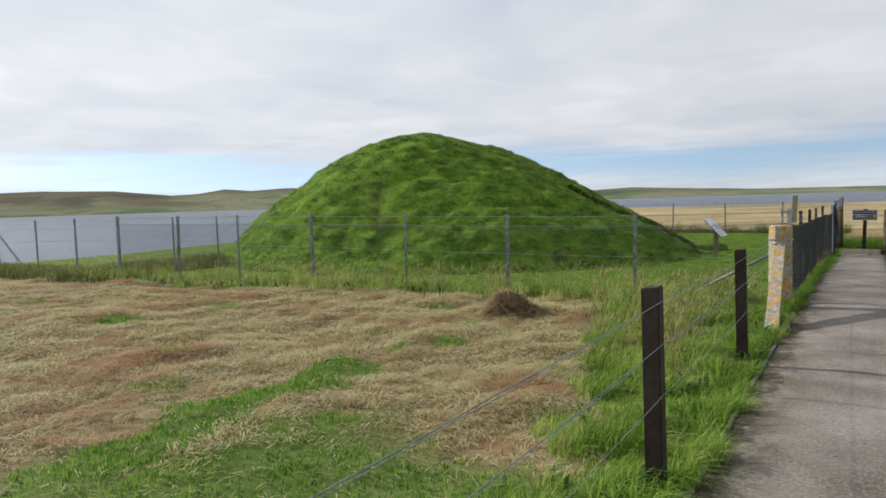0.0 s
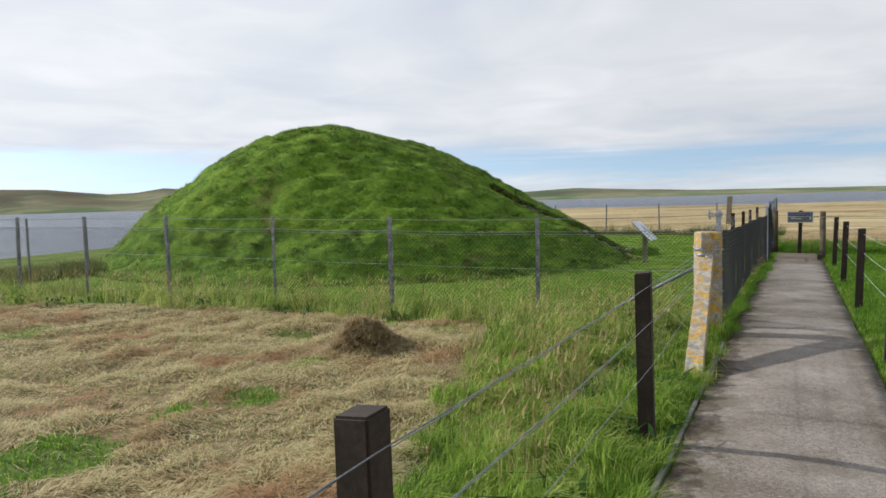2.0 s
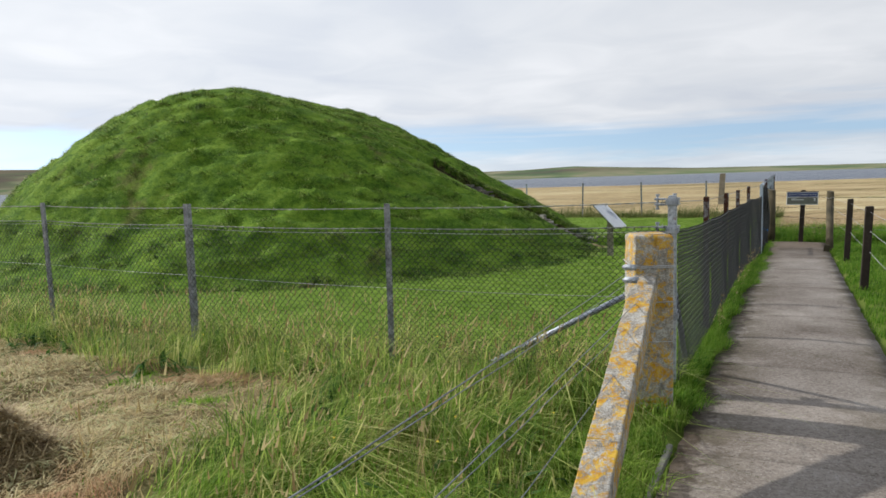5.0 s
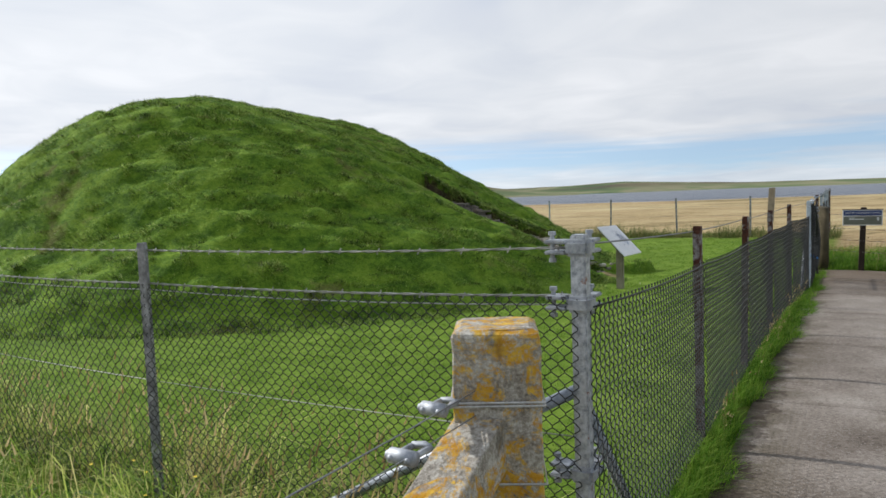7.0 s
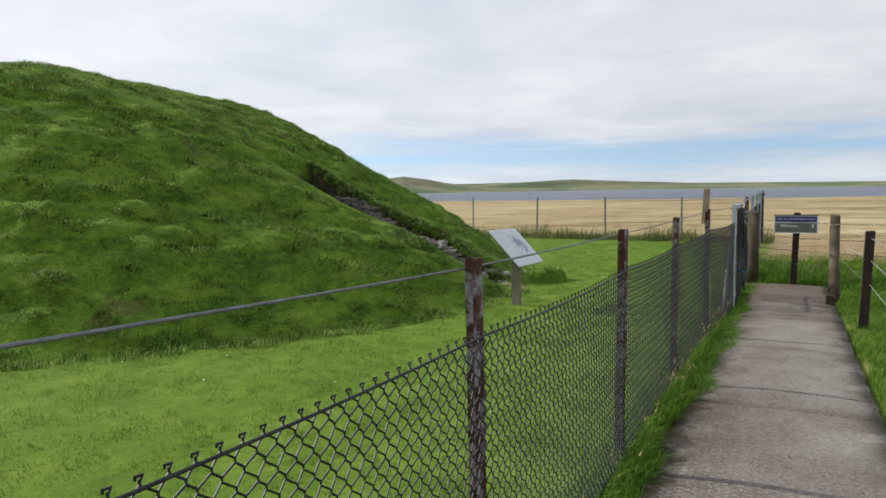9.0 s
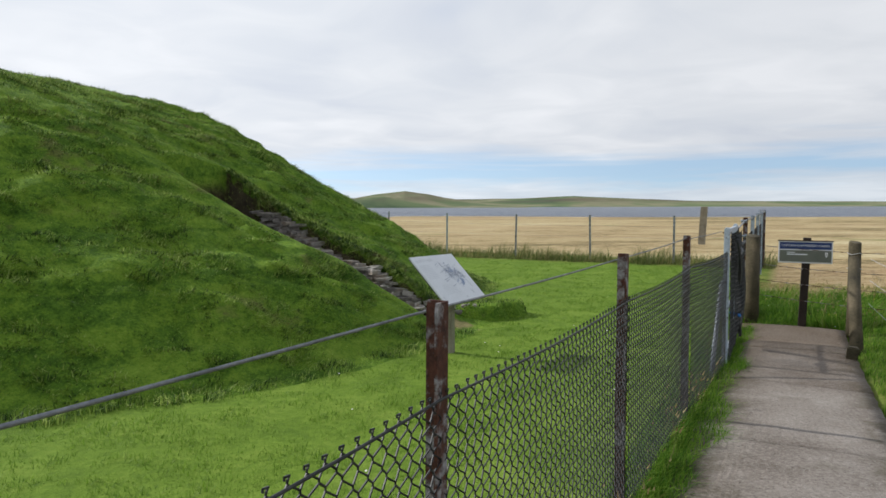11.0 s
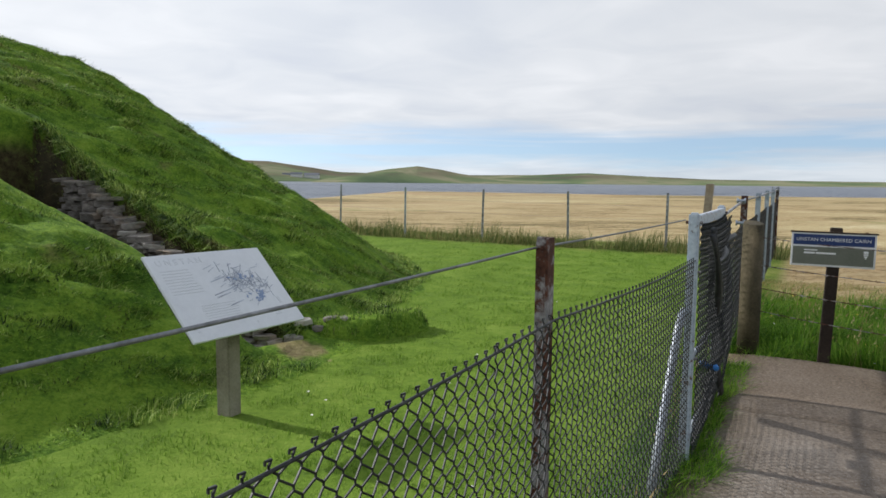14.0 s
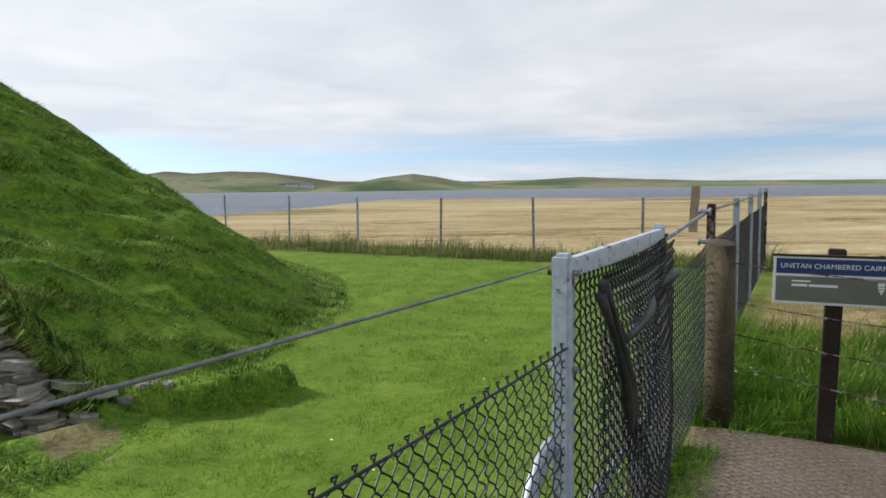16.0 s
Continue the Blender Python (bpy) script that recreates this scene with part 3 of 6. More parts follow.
mat_paint = material("flaking_pale_blue_paint", lambda k, p: (k.mix(k.step(k.noise(p, 18, 5, 0.75), 0.57, 0.64),
                    k.ramp(k.noise(p, 40, 4), [(0.3, (0.36, 0.42, 0.50)), (0.7, (0.55, 0.60, 0.67))]), (0.14, 0.07, 0.045)), 0.5), 0.3, 50, 0.002, 0.5)
mat_corner = material("rust_spotted_galvanised_steel", lambda k, p: (k.mix(k.math("MULTIPLY", k.step(k.noise(p, 16, 4, 0.6), 0.66, 0.70), 0.8),
                    k.ramp(k.noise(p, 45, 5, 0.7), [(0.35, (0.22, 0.24, 0.27)), (0.5, (0.42, 0.45, 0.49)), (0.65, (0.58, 0.61, 0.65))]), (0.25, 0.10, 0.05)), 0.5), 0.35, 60, 0.002, 0.5, metal=0.25)
mat_blue = material("blue_cord", speckled((0.01, 0.09, 0.30), (0.02, 0.17, 0.48), scale=30, fine=120), rough=0.6)


def lichen_colour(k, p):
    stone = k.ramp(k.math("ADD", k.math("MULTIPLY", k.noise(p, 14, 5, 0.7), 0.5), k.math("MULTIPLY", k.noise(p, 110, 4, 0.7), 0.5)),
                   [(0.36, (0.14, 0.125, 0.10)), (0.47, (0.29, 0.265, 0.225)), (0.56, (0.46, 0.44, 0.39)), (0.64, (0.60, 0.58, 0.53))])
    orange = k.math("MULTIPLY", k.step(k.noise(p, 8, 7, 0.78, 1.2), 0.475, 0.56), k.step(k.noise(p, 45, 4, 0.7), 0.34, 0.52))
    mixed = k.mix(orange, stone, k.ramp(k.noise(p, 35, 3), [(0.35, (0.46, 0.22, 0.012)), (0.7, (0.66, 0.44, 0.06))]))
    dark = k.step(k.noise(k.vec("ADD", p, (5, 2, 1)), 6, 4, 0.6), 0.60, 0.68)
    return k.mix(k.math("MULTIPLY", dark, 0.6), mixed, (0.075, 0.065, 0.05))


mat_concrete = material("lichened_concrete", lichen_colour, 0.8, 85, 0.008, 0.95)
mat_clamp = material("dull_galvanised_clamp", speckled((0.16, 0.175, 0.20), (0.33, 0.355, 0.39), (0.52, 0.545, 0.58), scale=22, fine=80), 0.4, 60, 0.002, 0.55, metal=0.35, spec=0.5)
mat_stone = material("grey_flagstone", lambda k, p: k.mix(k.math("MULTIPLY", k.step(k.noise(p, 4, 4, 0.6), 0.52, 0.66), 0.5),
                     k.ramp(k.math("ADD", k.math("MULTIPLY", k.noise(k.vec("MULTIPLY", p, (1, 1, 3)), 14, 5, 0.7), 0.65), k.math("MULTIPLY", k.n("ShaderNodeObjectInfo").outputs["Random"], 0.35)),
                            [(0.28, (0.09, 0.08, 0.07)), (0.48, (0.27, 0.245, 0.215)), (0.70, (0.50, 0.47, 0.41))]), (0.29, 0.215, 0.14)), 0.7, 40, 0.012, 0.9)
mat_earth = material("dark_earth", speckled((0.03, 0.024, 0.014), (0.075, 0.06, 0.034), (0.12, 0.10, 0.05), scale=6, fine=50), 0.7, 50, 0.02, 1.0)

# ---- many bars or blades in one mesh ----


def raw_mesh(name, verts, faces, mat, smooth_shade=False):
    verts, faces = np.asarray(verts, np.float32), np.asarray(faces, np.int32)
    me = bpy.data.meshes.new(name)
    me.vertices.add(len(verts))
    me.vertices.foreach_set("co", verts.ravel())
    me.loops.add(faces.size)
    me.loops.foreach_set("vertex_index", faces.ravel())
    me.polygons.add(len(faces))
    me.polygons.foreach_set("loop_start", np.arange(len(faces)) * faces.shape[1])
    if smooth_shade:
        me.polygons.foreach_set("use_smooth", np.ones(len(faces), bool))
    me.update(calc_edges=True)
    me.materials.append(mat)
    return me


def bars(name, A, B, r, mat):
    """Three-sided bars from each of A to each of B."""
    A, B = np.asarray(A, float), np.asarray(B, float)
    way = B - A
    way /= np.linalg.norm(way, axis=1, keepdims=True)
    side = np.cross(way, np.where(np.abs(way[:, 2:3]) < 0.9, [[0, 0, 1.0]], [[1.0, 0, 0]]))
    side /= np.linalg.norm(side, axis=1, keepdims=True)
    up = np.cross(side, way)
    ring = [side * math.cos(a) * r + up * math.sin(a) * r for a in (0.5, 2.594, 4.689)]
    verts = np.stack([A + ring[0], A + ring[1], A + ring[2], B + ring[0], B + ring[1], B + ring[2]], 1).reshape(-1, 3)
    i = np.arange(len(A))[:, None] * 6
    faces = np.concatenate([i + [[0, 1, 4, 3]], i + [[1, 2, 5, 4]], i + [[2, 0, 3, 5]]], 1).reshape(-1, 4)
    return raw_mesh(name, verts, faces, mat)


def hang(ob, parent):
    """Puts an object made in world metres under a thing."""
    ob.parent = parent
    ob.matrix_parent_inverse = Matrix.Translation(-parent_base(parent))
    return ob


def chain_link(P, Q, top_p, top_q, parent, pitch=0.046, r=0.0025, bulge=0.0, torn=None):
    """Woven wire mesh between two posts, from the ground up to the heights top_p and top_q."""
    P, Q = Vector(P), Vector(Q)
    length = (Q - P).length
    way = (Q - P).normalized()
    out = Vector((way.y, -way.x, 0))
    wires = int(length / (pitch / 2))
    A, B = [], []
    for i in range(wires):
        f = (i + 0.5) / wires
        top, low = top_p + (top_q - top_p) * f, 0.0
        sag = -0.016 * math.sin(f * math.pi)
        base = P.lerp(Q, f)
        g = float(ground_z(base.x, base.y)) + 0.015
        count = max(2, int(round((top + sag - g) / (pitch / 2))))
        pts = []
        for j in range(count + 1):
            h = j / count
            u = i * (pitch / 2) + (pitch / 2) * ((i + j) % 2)
            w = 0.0026 * (1 if j % 2 else -1)
            w += bulge * math.sin(f * math.pi) * math.sin(h * math.pi) + 0.004 * math.sin(f * 9 + h * 5) * math.sin(h * 3.14)
            p = P + way * min(u, length) + out * w
            pts.append((p.x, p.y, g + (top + sag - g) * h))
        # at each crossing the wires hook round each other, so that they run upright for a short way
        hook = min(0.0034, pitch * 0.075)
        for j, (a, b) in enumerate(zip(pts, pts[1:])):
            if torn and torn(f, (a[2] - g) / (top - g)):
                continue
            a1, b1 = (a[0], a[1], a[2] + hook), (b[0], b[1], b[2] - hook)
            A += [a1, (b[0], b[1], b[2] - hook)]
            B += [b1, (b[0], b[1], b[2] + hook)]
        # the knuckled end, bent over above the selvage
        x, y, z = pts[-1]
        if i % 2 == len(pts) % 2:
            lean = way * 0.0055
            ends = [(x, y, z), (x + lean.x, y + lean.y, z + 0.009), (x - lean.x * 1.2, y - lean.y * 1.2, z + 0.010), (x - lean.x * 1.2, y - lean.y * 1.2, z + 0.004)]
            A += ends[:-1]
            B += ends[1:]
    return hang(new("chain_link_mesh", bars("chain_link_mesh", A, B, r, mat_chain)), parent)


def wire(name, pts, r, mat, parent, sag=0.0, label="", sides=5, wave=0.0):
    """A wire through the points, sagging a little in each span."""
    line = []
    pts = [Vector(p) for p in pts]
    for a, b in zip(pts, pts[1:]):
        steps = max(3, int((b - a).length / 0.35))
        for i in range(steps):
            f = i / steps
            p = a.lerp(b, f)
            p.z += -sag * 4 * f * (1 - f) + wave * math.sin(i * 2.4 + a.x * 3)
            line.append(p)
    line.append(pts[-1])
    bm = bmesh.new()
    tube_into(bm, line, r, sides)
    return part(name, bm, mat, parent, label, True)


def twisted_wire(name, pts, parent, r=0.0029, sag=0.0, barbs=True, mat=mat_wire):
    """Two strands wound round each other, with barbs."""
    pts = [Vector(p) for p in pts]
    A, B = [], []
    for a, b in zip(pts, pts[1:]):
        way = (b - a).normalized()
        side = Vector((way.y, -way.x, 0)).normalized()
        steps = max(6, int((b - a).length / 0.022))
        for strand in (0, math.pi):
            last = None
            for i in range(steps + 1):
                f = i / steps
                p = a.lerp(b, f)
                p.z += -sag * 4 * f * (1 - f) + 0.0026 * math.sin(i * 0.9 + strand)
                p += side * 0.0026 * math.cos(i * 0.9 + strand)
                if last is not None:
                    A.append(tuple(last))
                    B.append(tuple(p))
                if barbs and strand == 0 and i % 8 == 3:
                    A.append(tuple(p + Vector((0, 0, -0.011)) + way * 0.006))
                    B.append(tuple(p + Vector((0, 0, 0.011)) - way * 0.006))
                last = p
    return hang(new(name, bars(name, A, B, r, mat)), parent)


def angle_post(p, top, parent, mat, turn=0.0, size=0.048, lean=(0, 0), label=""):
    """An upright of angle iron with a worn top."""
    z0 = float(ground_z(p.x, p.y)) - 0.08
    bm = bmesh.new()
    t, a = 0.007, size
    outline = [(0, 0), (a, 0), (a, t), (t, t), (t, a), (0, a)]
    rings = []
    for f in (0, 0.5, 0.985, 1.0):
        k = 0.94 if f == 1.0 else 1.0
        rings.append([bm.verts.new((x * k - a / 2, y * k - a / 2, f * (top - z0))) for x, y in outline])
    for r0, r1 in zip(rings, rings[1:]):
        for i in range(6):
            bm.faces.new((r0[i], r0[(i + 1) % 6], r1[(i + 1) % 6], r1[i]))
    bm.faces.new(list(reversed(rings[0])))
    bm.faces.new(rings[-1])
    bmesh.ops.transform(bm, matrix=pose(p.x, p.y, z0, lean[0], lean[1], turn), verts=bm.verts)
    return part("post", bm, mat, parent, label)


def bolt_into(bm, at, way, r=0.011, long=0.05):
    at, way = Vector(at), Vector(way).normalized()
    tube_into(bm, [at - way * long / 2, at + way * long / 2], r * 0.6, 6)
    tube_into(bm, [at + way * long / 2, at + way * (long / 2 + 0.012)], r, 6)
    tube_into(bm, [at - way * (long / 2 + 0.012), at - way * long / 2], r, 6)


def clamp(corner, z, parent, name="clamp"):
    """A two-eared steel strap round the corner post, with its bolts."""
    bm = bmesh.new()
    c = Vector((corner.x, corner.y, z))
    add_box(bm, pose(c.x, c.y, z - 0.028, 0, 0, PATH_TURN), 0.078, 0.078, 0.052, 0.010)
    strap = part(name, bm, mat_clamp, parent, "galvanised strap clamp with bolts")
    for across in (Vector((-N.x, -N.y, 0)), Vector((D.x, D.y, 0))):
        e = c + across * 0.075
        for dz in (-0.017, 0.017):
            bm = bmesh.new()
            add_box(bm, pose(e.x, e.y, z + dz - 0.006, 0, 0, PATH_TURN), 0.07, 0.07, 0.012, 0.004)
            part("ear", bm, mat_clamp, strap)
        bm = bmesh.new()
        bolt_into(bm, e + across * 0.018, (0, 0, 1), 0.013, 0.075)
        part("bolt", bm, mat_clamp, strap)
    return strap


GREY = "dull grey angle-iron fence post"

# ---- the enclosure fence ----
CORNER = sn(10.37, -0.77)


def fence_north():
    fence = thing("chain_link_fence", CORNER, "dark chain-link fence on steel posts with twisted wire above", "fence", "fence round the mound")
    fence_z = 1.27
    spots = [(-2.85, 1.25), (-4.99, 1.27), (-7.06, 1.305), (-9.38, 1.34), (-11.52, 1.36), (-13.6, 1.37), (-15.9, 1.40)]
    places = [(CORNER, 1.27)] + [(sn(10.29, n), z) for n, z in spots]
    for i, (p, z) in enumerate(places[1:]):
        last = i == len(spots) - 1
        angle_post(p, z, fence, mat_grey_post, PATH_TURN + 90 * (i % 2), 0.09 if last else 0.05, (random.uniform(-.8, .8), random.uniform(-.8, .8)), GREY)
    out = -Vector((D.x, D.y, 0)) * 0.034
    for (p, zp), (q, zq) in zip(places, places[1:]):
        chain_link(p + out, q + out, zp - 0.20, zq - 0.20, fence, pitch=0.046 if q.x > 2 else 0.06 if q.x > -4 else 0.08, r=0.0022)
    tops = [Vector((p.x, p.y, z - 0.035)) for p, z in places]
    twisted_wire("top_wire", tops, fence, sag=0.012)
    twisted_wire("selvage_wire", [v - Vector((0, 0, 0.155)) for v in tops], fence, sag=0.015)
    wire("selvage_wire", [v - Vector((0, 0, 0.185)) for v in tops], 0.0025, mat_wire, fence, 0.02)
    wire("middle_wire", [v - Vector((0, 0, 0.62)) for v in tops], 0.0022, mat_wire, fence, 0.01)
    # the galvanised corner post with its clamps and two braces
    g = float(ground_z(CORNER.x, CORNER.y))
    bm = bmesh.new()
    add_box(bm, pose(CORNER.x, CORNER.y, g - 0.1, 0, 0, PATH_TURN), 0.050, 0.050, 1.275 - g + 0.1, 0.005)
    post = part("corner_post", bm, mat_corner, fence, "galvanised square corner post with a few rust spots")
    for z in (1.235, 1.055, 0.50):
        clamp(CORNER, z, fence)
    for end, z in ((sn(10.42, -2.25), 0.78), (sn(11.05, -0.76), 0.74)):
        bm = bmesh.new()
        tube_into(bm, [(CORNER.x, CORNER.y, z), (end.x, end.y, float(ground_z(end.x, end.y)) - 0.03)], 0.021, 10)
        part("brace", bm, mat_galv, post, "", True)


def fence_east():
    fence = thing("chain_link_fence", sn(12.2, -0.745), "dark chain-link fence on rusted posts with a single cable above", "fence", "fence round the mound")
    places = [(CORNER, 1.27), (sn(12.20, -0.75), 1.20), (sn(13.98, -0.748), 1.175), (sn(15.80, -0.735), 1.158), (sn(17.66, -0.69), 1.165), (sn(19.62, -0.595), 1.155)]
    for p, z in places[1:-1]:
        angle_post(p, z, fence, mat_rust, PATH_TURN + 180, 0.05, (random.uniform(-.6, .6), random.uniform(-.6, .6)))
    tops = [1.05, 1.00, 0.975, 0.955, 0.955, 0.93]
    front = Vector((N.x, N.y, 0)) * 0.034
    for i in range(len(places) - 1):
        chain_link(places[i][0] + front, places[i + 1][0] + front, tops[i], tops[i + 1], fence, bulge=0.004)
    line = [Vector((p.x - N.x * 0.03, p.y - N.y * 0.03, z - 0.03)) for p, z in places]
    wire("cable", line, 0.0034, mat_cable, fence, 0.004, "taut grey steel cable")
    wire("selvage_wire", [Vector((p.x + N.x * .038, p.y + N.y * .038, t - 0.006)) for (p, z), t in zip(places, tops)], 0.0034, mat_chain, fence, 0.016)


def gate():
    """The small gate, its posts and the patched mesh on it."""
    g = thing("gate", sn(20.3, -0.59), "narrow pale-blue steel gate patched with sagging chain-link mesh", "gate")
    hinge, latch = sn(19.58, -0.575), sn(21.0, -0.595)
    gz = float(ground_z(hinge.x, hinge.y))
    for p, top, w in ((hinge, 1.165, 0.052), (latch, 1.165, 0.05)):
        bm = bmesh.new()
        add_box(bm, pose(p.x, p.y, gz - 0.08, 0, 0, PATH_TURN), w, w, top - gz + 0.08, 0.010)
        stile = part("gate_post", bm, mat_paint, g, "flaking pale blue square gate post")
        for z in (top - 0.05, top - 0.30, top - 0.75):
            bm = bmesh.new()
            bolt_into(bm, (p.x, p.y, z), (N.x, N.y, 0), 0.009, w + 0.005)
            part("bolt", bm, mat_rust, stile)
    bm = bmesh.new()
    mid = (hinge + latch) / 2
    long = (latch - hinge).length
    add_box(bm, pose(mid.x, mid.y, 1.085, 0, 0, PATH_TURN), 0.035, long - 0.055, 0.06, 0.006)
    part("top_rail", bm, mat_paint, g, "pale grey painted flat rail")
    bm = bmesh.new()
    add_box(bm, pose(mid.x, mid.y, gz + 0.05, 0, 0, PATH_TURN), 0.03, long - 0.055, 0.045, 0.006)
    part("bottom_rail", bm, mat_galv, g)
    # assumed rail, added for the shadow streak it casts along the path
    bm = bmesh.new()
    add_box(bm, pose(mid.x, mid.y, gz + 0.50, 0, 0, PATH_TURN), 0.022, long - 0.055, 0.03, 0.006)
    part("middle_rail", bm, mat_galv, g)
    a, b = hinge + Vector((N.x, N.y, 0)) * 0.035, latch + Vector((N.x, N.y, 0)) * 0.035
    chain_link(a, b, 1.10, 1.10, g, pitch=0.046, r=0.0033, bulge=0.05, torn=lambda f, h: 0.18 < f < 0.36 and 0.30 < h < 0.50)
    out = Vector((N.x, N.y, 0))
    chain_link(a + out * 0.03 + (latch - hinge) * 0.10, b + out * 0.03, 1.08, 1.09, g, pitch=0.043, r=0.0028, bulge=0.07, torn=lambda f, h: h < 0.9 * f and f < 0.5 or h < 0.1)
    # folded mesh hanging as dark ropes from the rail
    for f0, f1, z0, z1 in ((0.05, 0.62, 1.20, 0.14), (0.07, 0.645, 1.18, 0.14), (0.035, 0.60, 1.17, 0.14), (0.22, 0.93, 1.00, 1.09)):
        bm = bmesh.new()
        pts = [hinge.lerp(latch, f0 + (f1 - f0) * t) + out * (0.085 + 0.02 * math.sin(t * 7)) + Vector((0, 0, gz + (z0 + (z1 - z0) * t) * 1.02)) for t in np.linspace(0, 1, 14)]
        for p in pts:
            p.z = min(p.z, 1.12)
        tube_into(bm, pts, [0.016 + 0.006 * math.sin(t * 5.3) for t in range(14)], 7)
        part("mesh_fold", bm, mat_chain, g, "bunched edge of the dark wire mesh", True)
    # bent tube stay in front of the hinge post
    d = Vector((D.x, D.y, 0))
    inn = -out
    pts = [hinge + inn * 0.03 + Vector((0, 0, gz + 0.80)), hinge + inn * 0.03 - d * 0.06 + Vector((0, 0, gz + 0.79)), hinge + inn * 0.035 - d * 0.14 + Vector((0, 0, gz + 0.73)),
           hinge + inn * 0.05 - d * 0.42 + Vector((0, 0, gz + 0.30)), hinge + inn * 0.06 - d * 0.62 + Vector((0, 0, gz - 0.03))]
    bm = bmesh.new()
    tube_into(bm, pts, 0.021, 10)
    part("stay", bm, mat_galv, g, "bent galvanised tube stay", True)
    bm = bmesh.new()
    c = hinge + d * 0.30 + out * 0.07 + Vector((0, 0, gz + 0.44))
    tube_into(bm, [c + d * 0.00 - out * 0.05 + Vector((0, 0, 0.03)), c + d * 0.03, c + d * 0.06 + out * 0.03 - Vector((0, 0, 0.01)), c + d * 0.12 + out * 0.02 - Vector((0, 0, 0.015))], [0.012, 0.017, 0.018, 0.016], 9)
    part("latch_cord", bm, mat_blue, g, "bright blue plastic latch sleeve", True)


def fence_beyond():
    """The fence from the gate on to the far corner."""
    fence = thing("chain_link_fence", sn(25, -0.6), "grey chain-link fence on rusted posts running beside the straw field", "fence", "fence round the mound")
    places = [(sn(21.12, -0.60), 1.12)] + [(sn(s, -0.60), z) for s, z in ((23.0, 1.20), (25.1, 1.20), (27.2, 1.22), (29.2, 1.22), (31.2, 1.25))]
    for i, (p, z) in enumerate(places[1:]):
        angle_post(p, z, fence, mat_rust if i in (0, 4) else mat_galv, PATH_TURN + 180, 0.06)
    for (p, zp), (q, zq) in zip(places, places[1:]):
        chain_link(p, q, zp - 0.26, zq - 0.26, fence, pitch=0.06, r=0.0028)
    tops = [Vector((p.x, p.y, z - 0.04)) for p, z in places]
    wire("top_rail", tops, 0.012, mat_grey_post, fence, 0.0)
    for dz in (0.0, -0.20):
        bm = bmesh.new()
        bolt_into(bm, tops[1] + Vector((0, 0, dz)) - Vector((D.x, D.y, 0)) * 0.35, (N.x, N.y, 0), 0.028, 0.05)
        part("strainer", bm, mat_galv, fence)
    far = places[-1][0]
    clamp(far, 1.22, fence)


def fence_far():
    fence = thing("wire_fence", sn(31.2, -6), "thin steel posts with line wires along the far lawn edge", "fence", "fence round the mound")
    spots = [(-2.72, 1.10), (-4.92, 1.11), (-7.12, 1.12), (-9.35, 1.15), (-11.45, 1.20), (-13.6, 1.22), (-15.9, 1.25)]
    places = [(sn(31.2, -0.6), 1.2)] + [(sn(31.2, n), z) for n, z in spots]
    for i, (p, z) in enumerate(places[1:]):
        angle_post(p, z, fence, mat_grey_post if i != 3 else mat_galv, PATH_TURN, 0.055, (random.uniform(-1, 1), random.uniform(-1.5, 1.5)), GREY)
    tops = [Vector((p.x, p.y, z - 0.04)) for p, z in places]
    for dz in (0.0, 0.25, 0.55):
        wire("line_wire", [v - Vector((0, 0, dz)) for v in tops], 0.0016, mat_grey_post, fence, 0.01)


def fence_west():
    fence = thing("wire_fence", sn(16, -15.9), "grey steel posts and line wires near the water", "fence", "fence round the mound")
    places = [(sn(10.42, -15.9), 1.38)] + [(sn(s, -15.9), 1.32) for s in (11.9, 13.4, 15.1, 17.2, 19.4, 21.6, 23.9, 26.2, 28.6, 31.2)]
    for p, z in places[1:-1]:
        angle_post(p, z, fence, mat_grey_post, PATH_TURN, 0.055, (random.uniform(-1, 1), 0), GREY)
    tops = [Vector((p.x, p.y, z - 0.04)) for p, z in places]
    for dz in (0.0, 0.18, 0.5):
        wire("line_wire", [v - Vector((0, 0, dz)) for v in tops], 0.0016, mat_grey_post, fence, 0.01)
    # it goes on towards the shore
    shore = thing("wire_fence", sn(10.5, -20), "leaning field fence running down to the shore", "fence")
    spots = [(10.42, -15.9, 1.38), (10.45, -18.1, 1.36), (10.9, -18.9, 1.34), (10.5, -20.2, 1.33), (10.6, -22.6, 1.25), (10.6, -25.2, 1.15)]
    for s, n, z in spots[1:]:
        angle_post(sn(s, n), z, shore, mat_grey_post, PATH_TURN, 0.055, (0, random.uniform(-1, 1)), GREY)
    for dz in (0.05, 0.25, 0.6):
        wire("line_wire", [sn(s, n, z - dz) for s, n, z in spots], 0.003, mat_grey_post, shore, 0.01)
    p, q = sn(10.6, -22.6), sn(10.6, -21.3)
    bm = bmesh.new()
    tube_into(bm, [(p.x, p.y, 0.95), (q.x, q.y, 0.0)], 0.03, 8)
    part("brace", bm, mat_grey_post, shore)


fence_north()
fence_east()
gate()
fence_beyond()
fence_far()
fence_west()

# ---- the timber posts and wires along the path ----


def timber_post(p, top, parent, w=0.085, lean=(0, 0), mat=mat_timber, name="post", label=""):
    z0 = float(ground_z(p.x, p.y)) - 0.1
    bm = bmesh.new()
    add_box(bm, pose(p.x, p.y, z0, lean[0], lean[1], PATH_TURN + random.uniform(-4, 4)), w, w * 0.95, top - z0, 0.006, 0.985)
    for v in bm.verts:
        if v.co.z > top - 0.03:
            v.co.z += (v.co.x - p.x) * 0.10
    return part(name, bm, mat, parent, label)


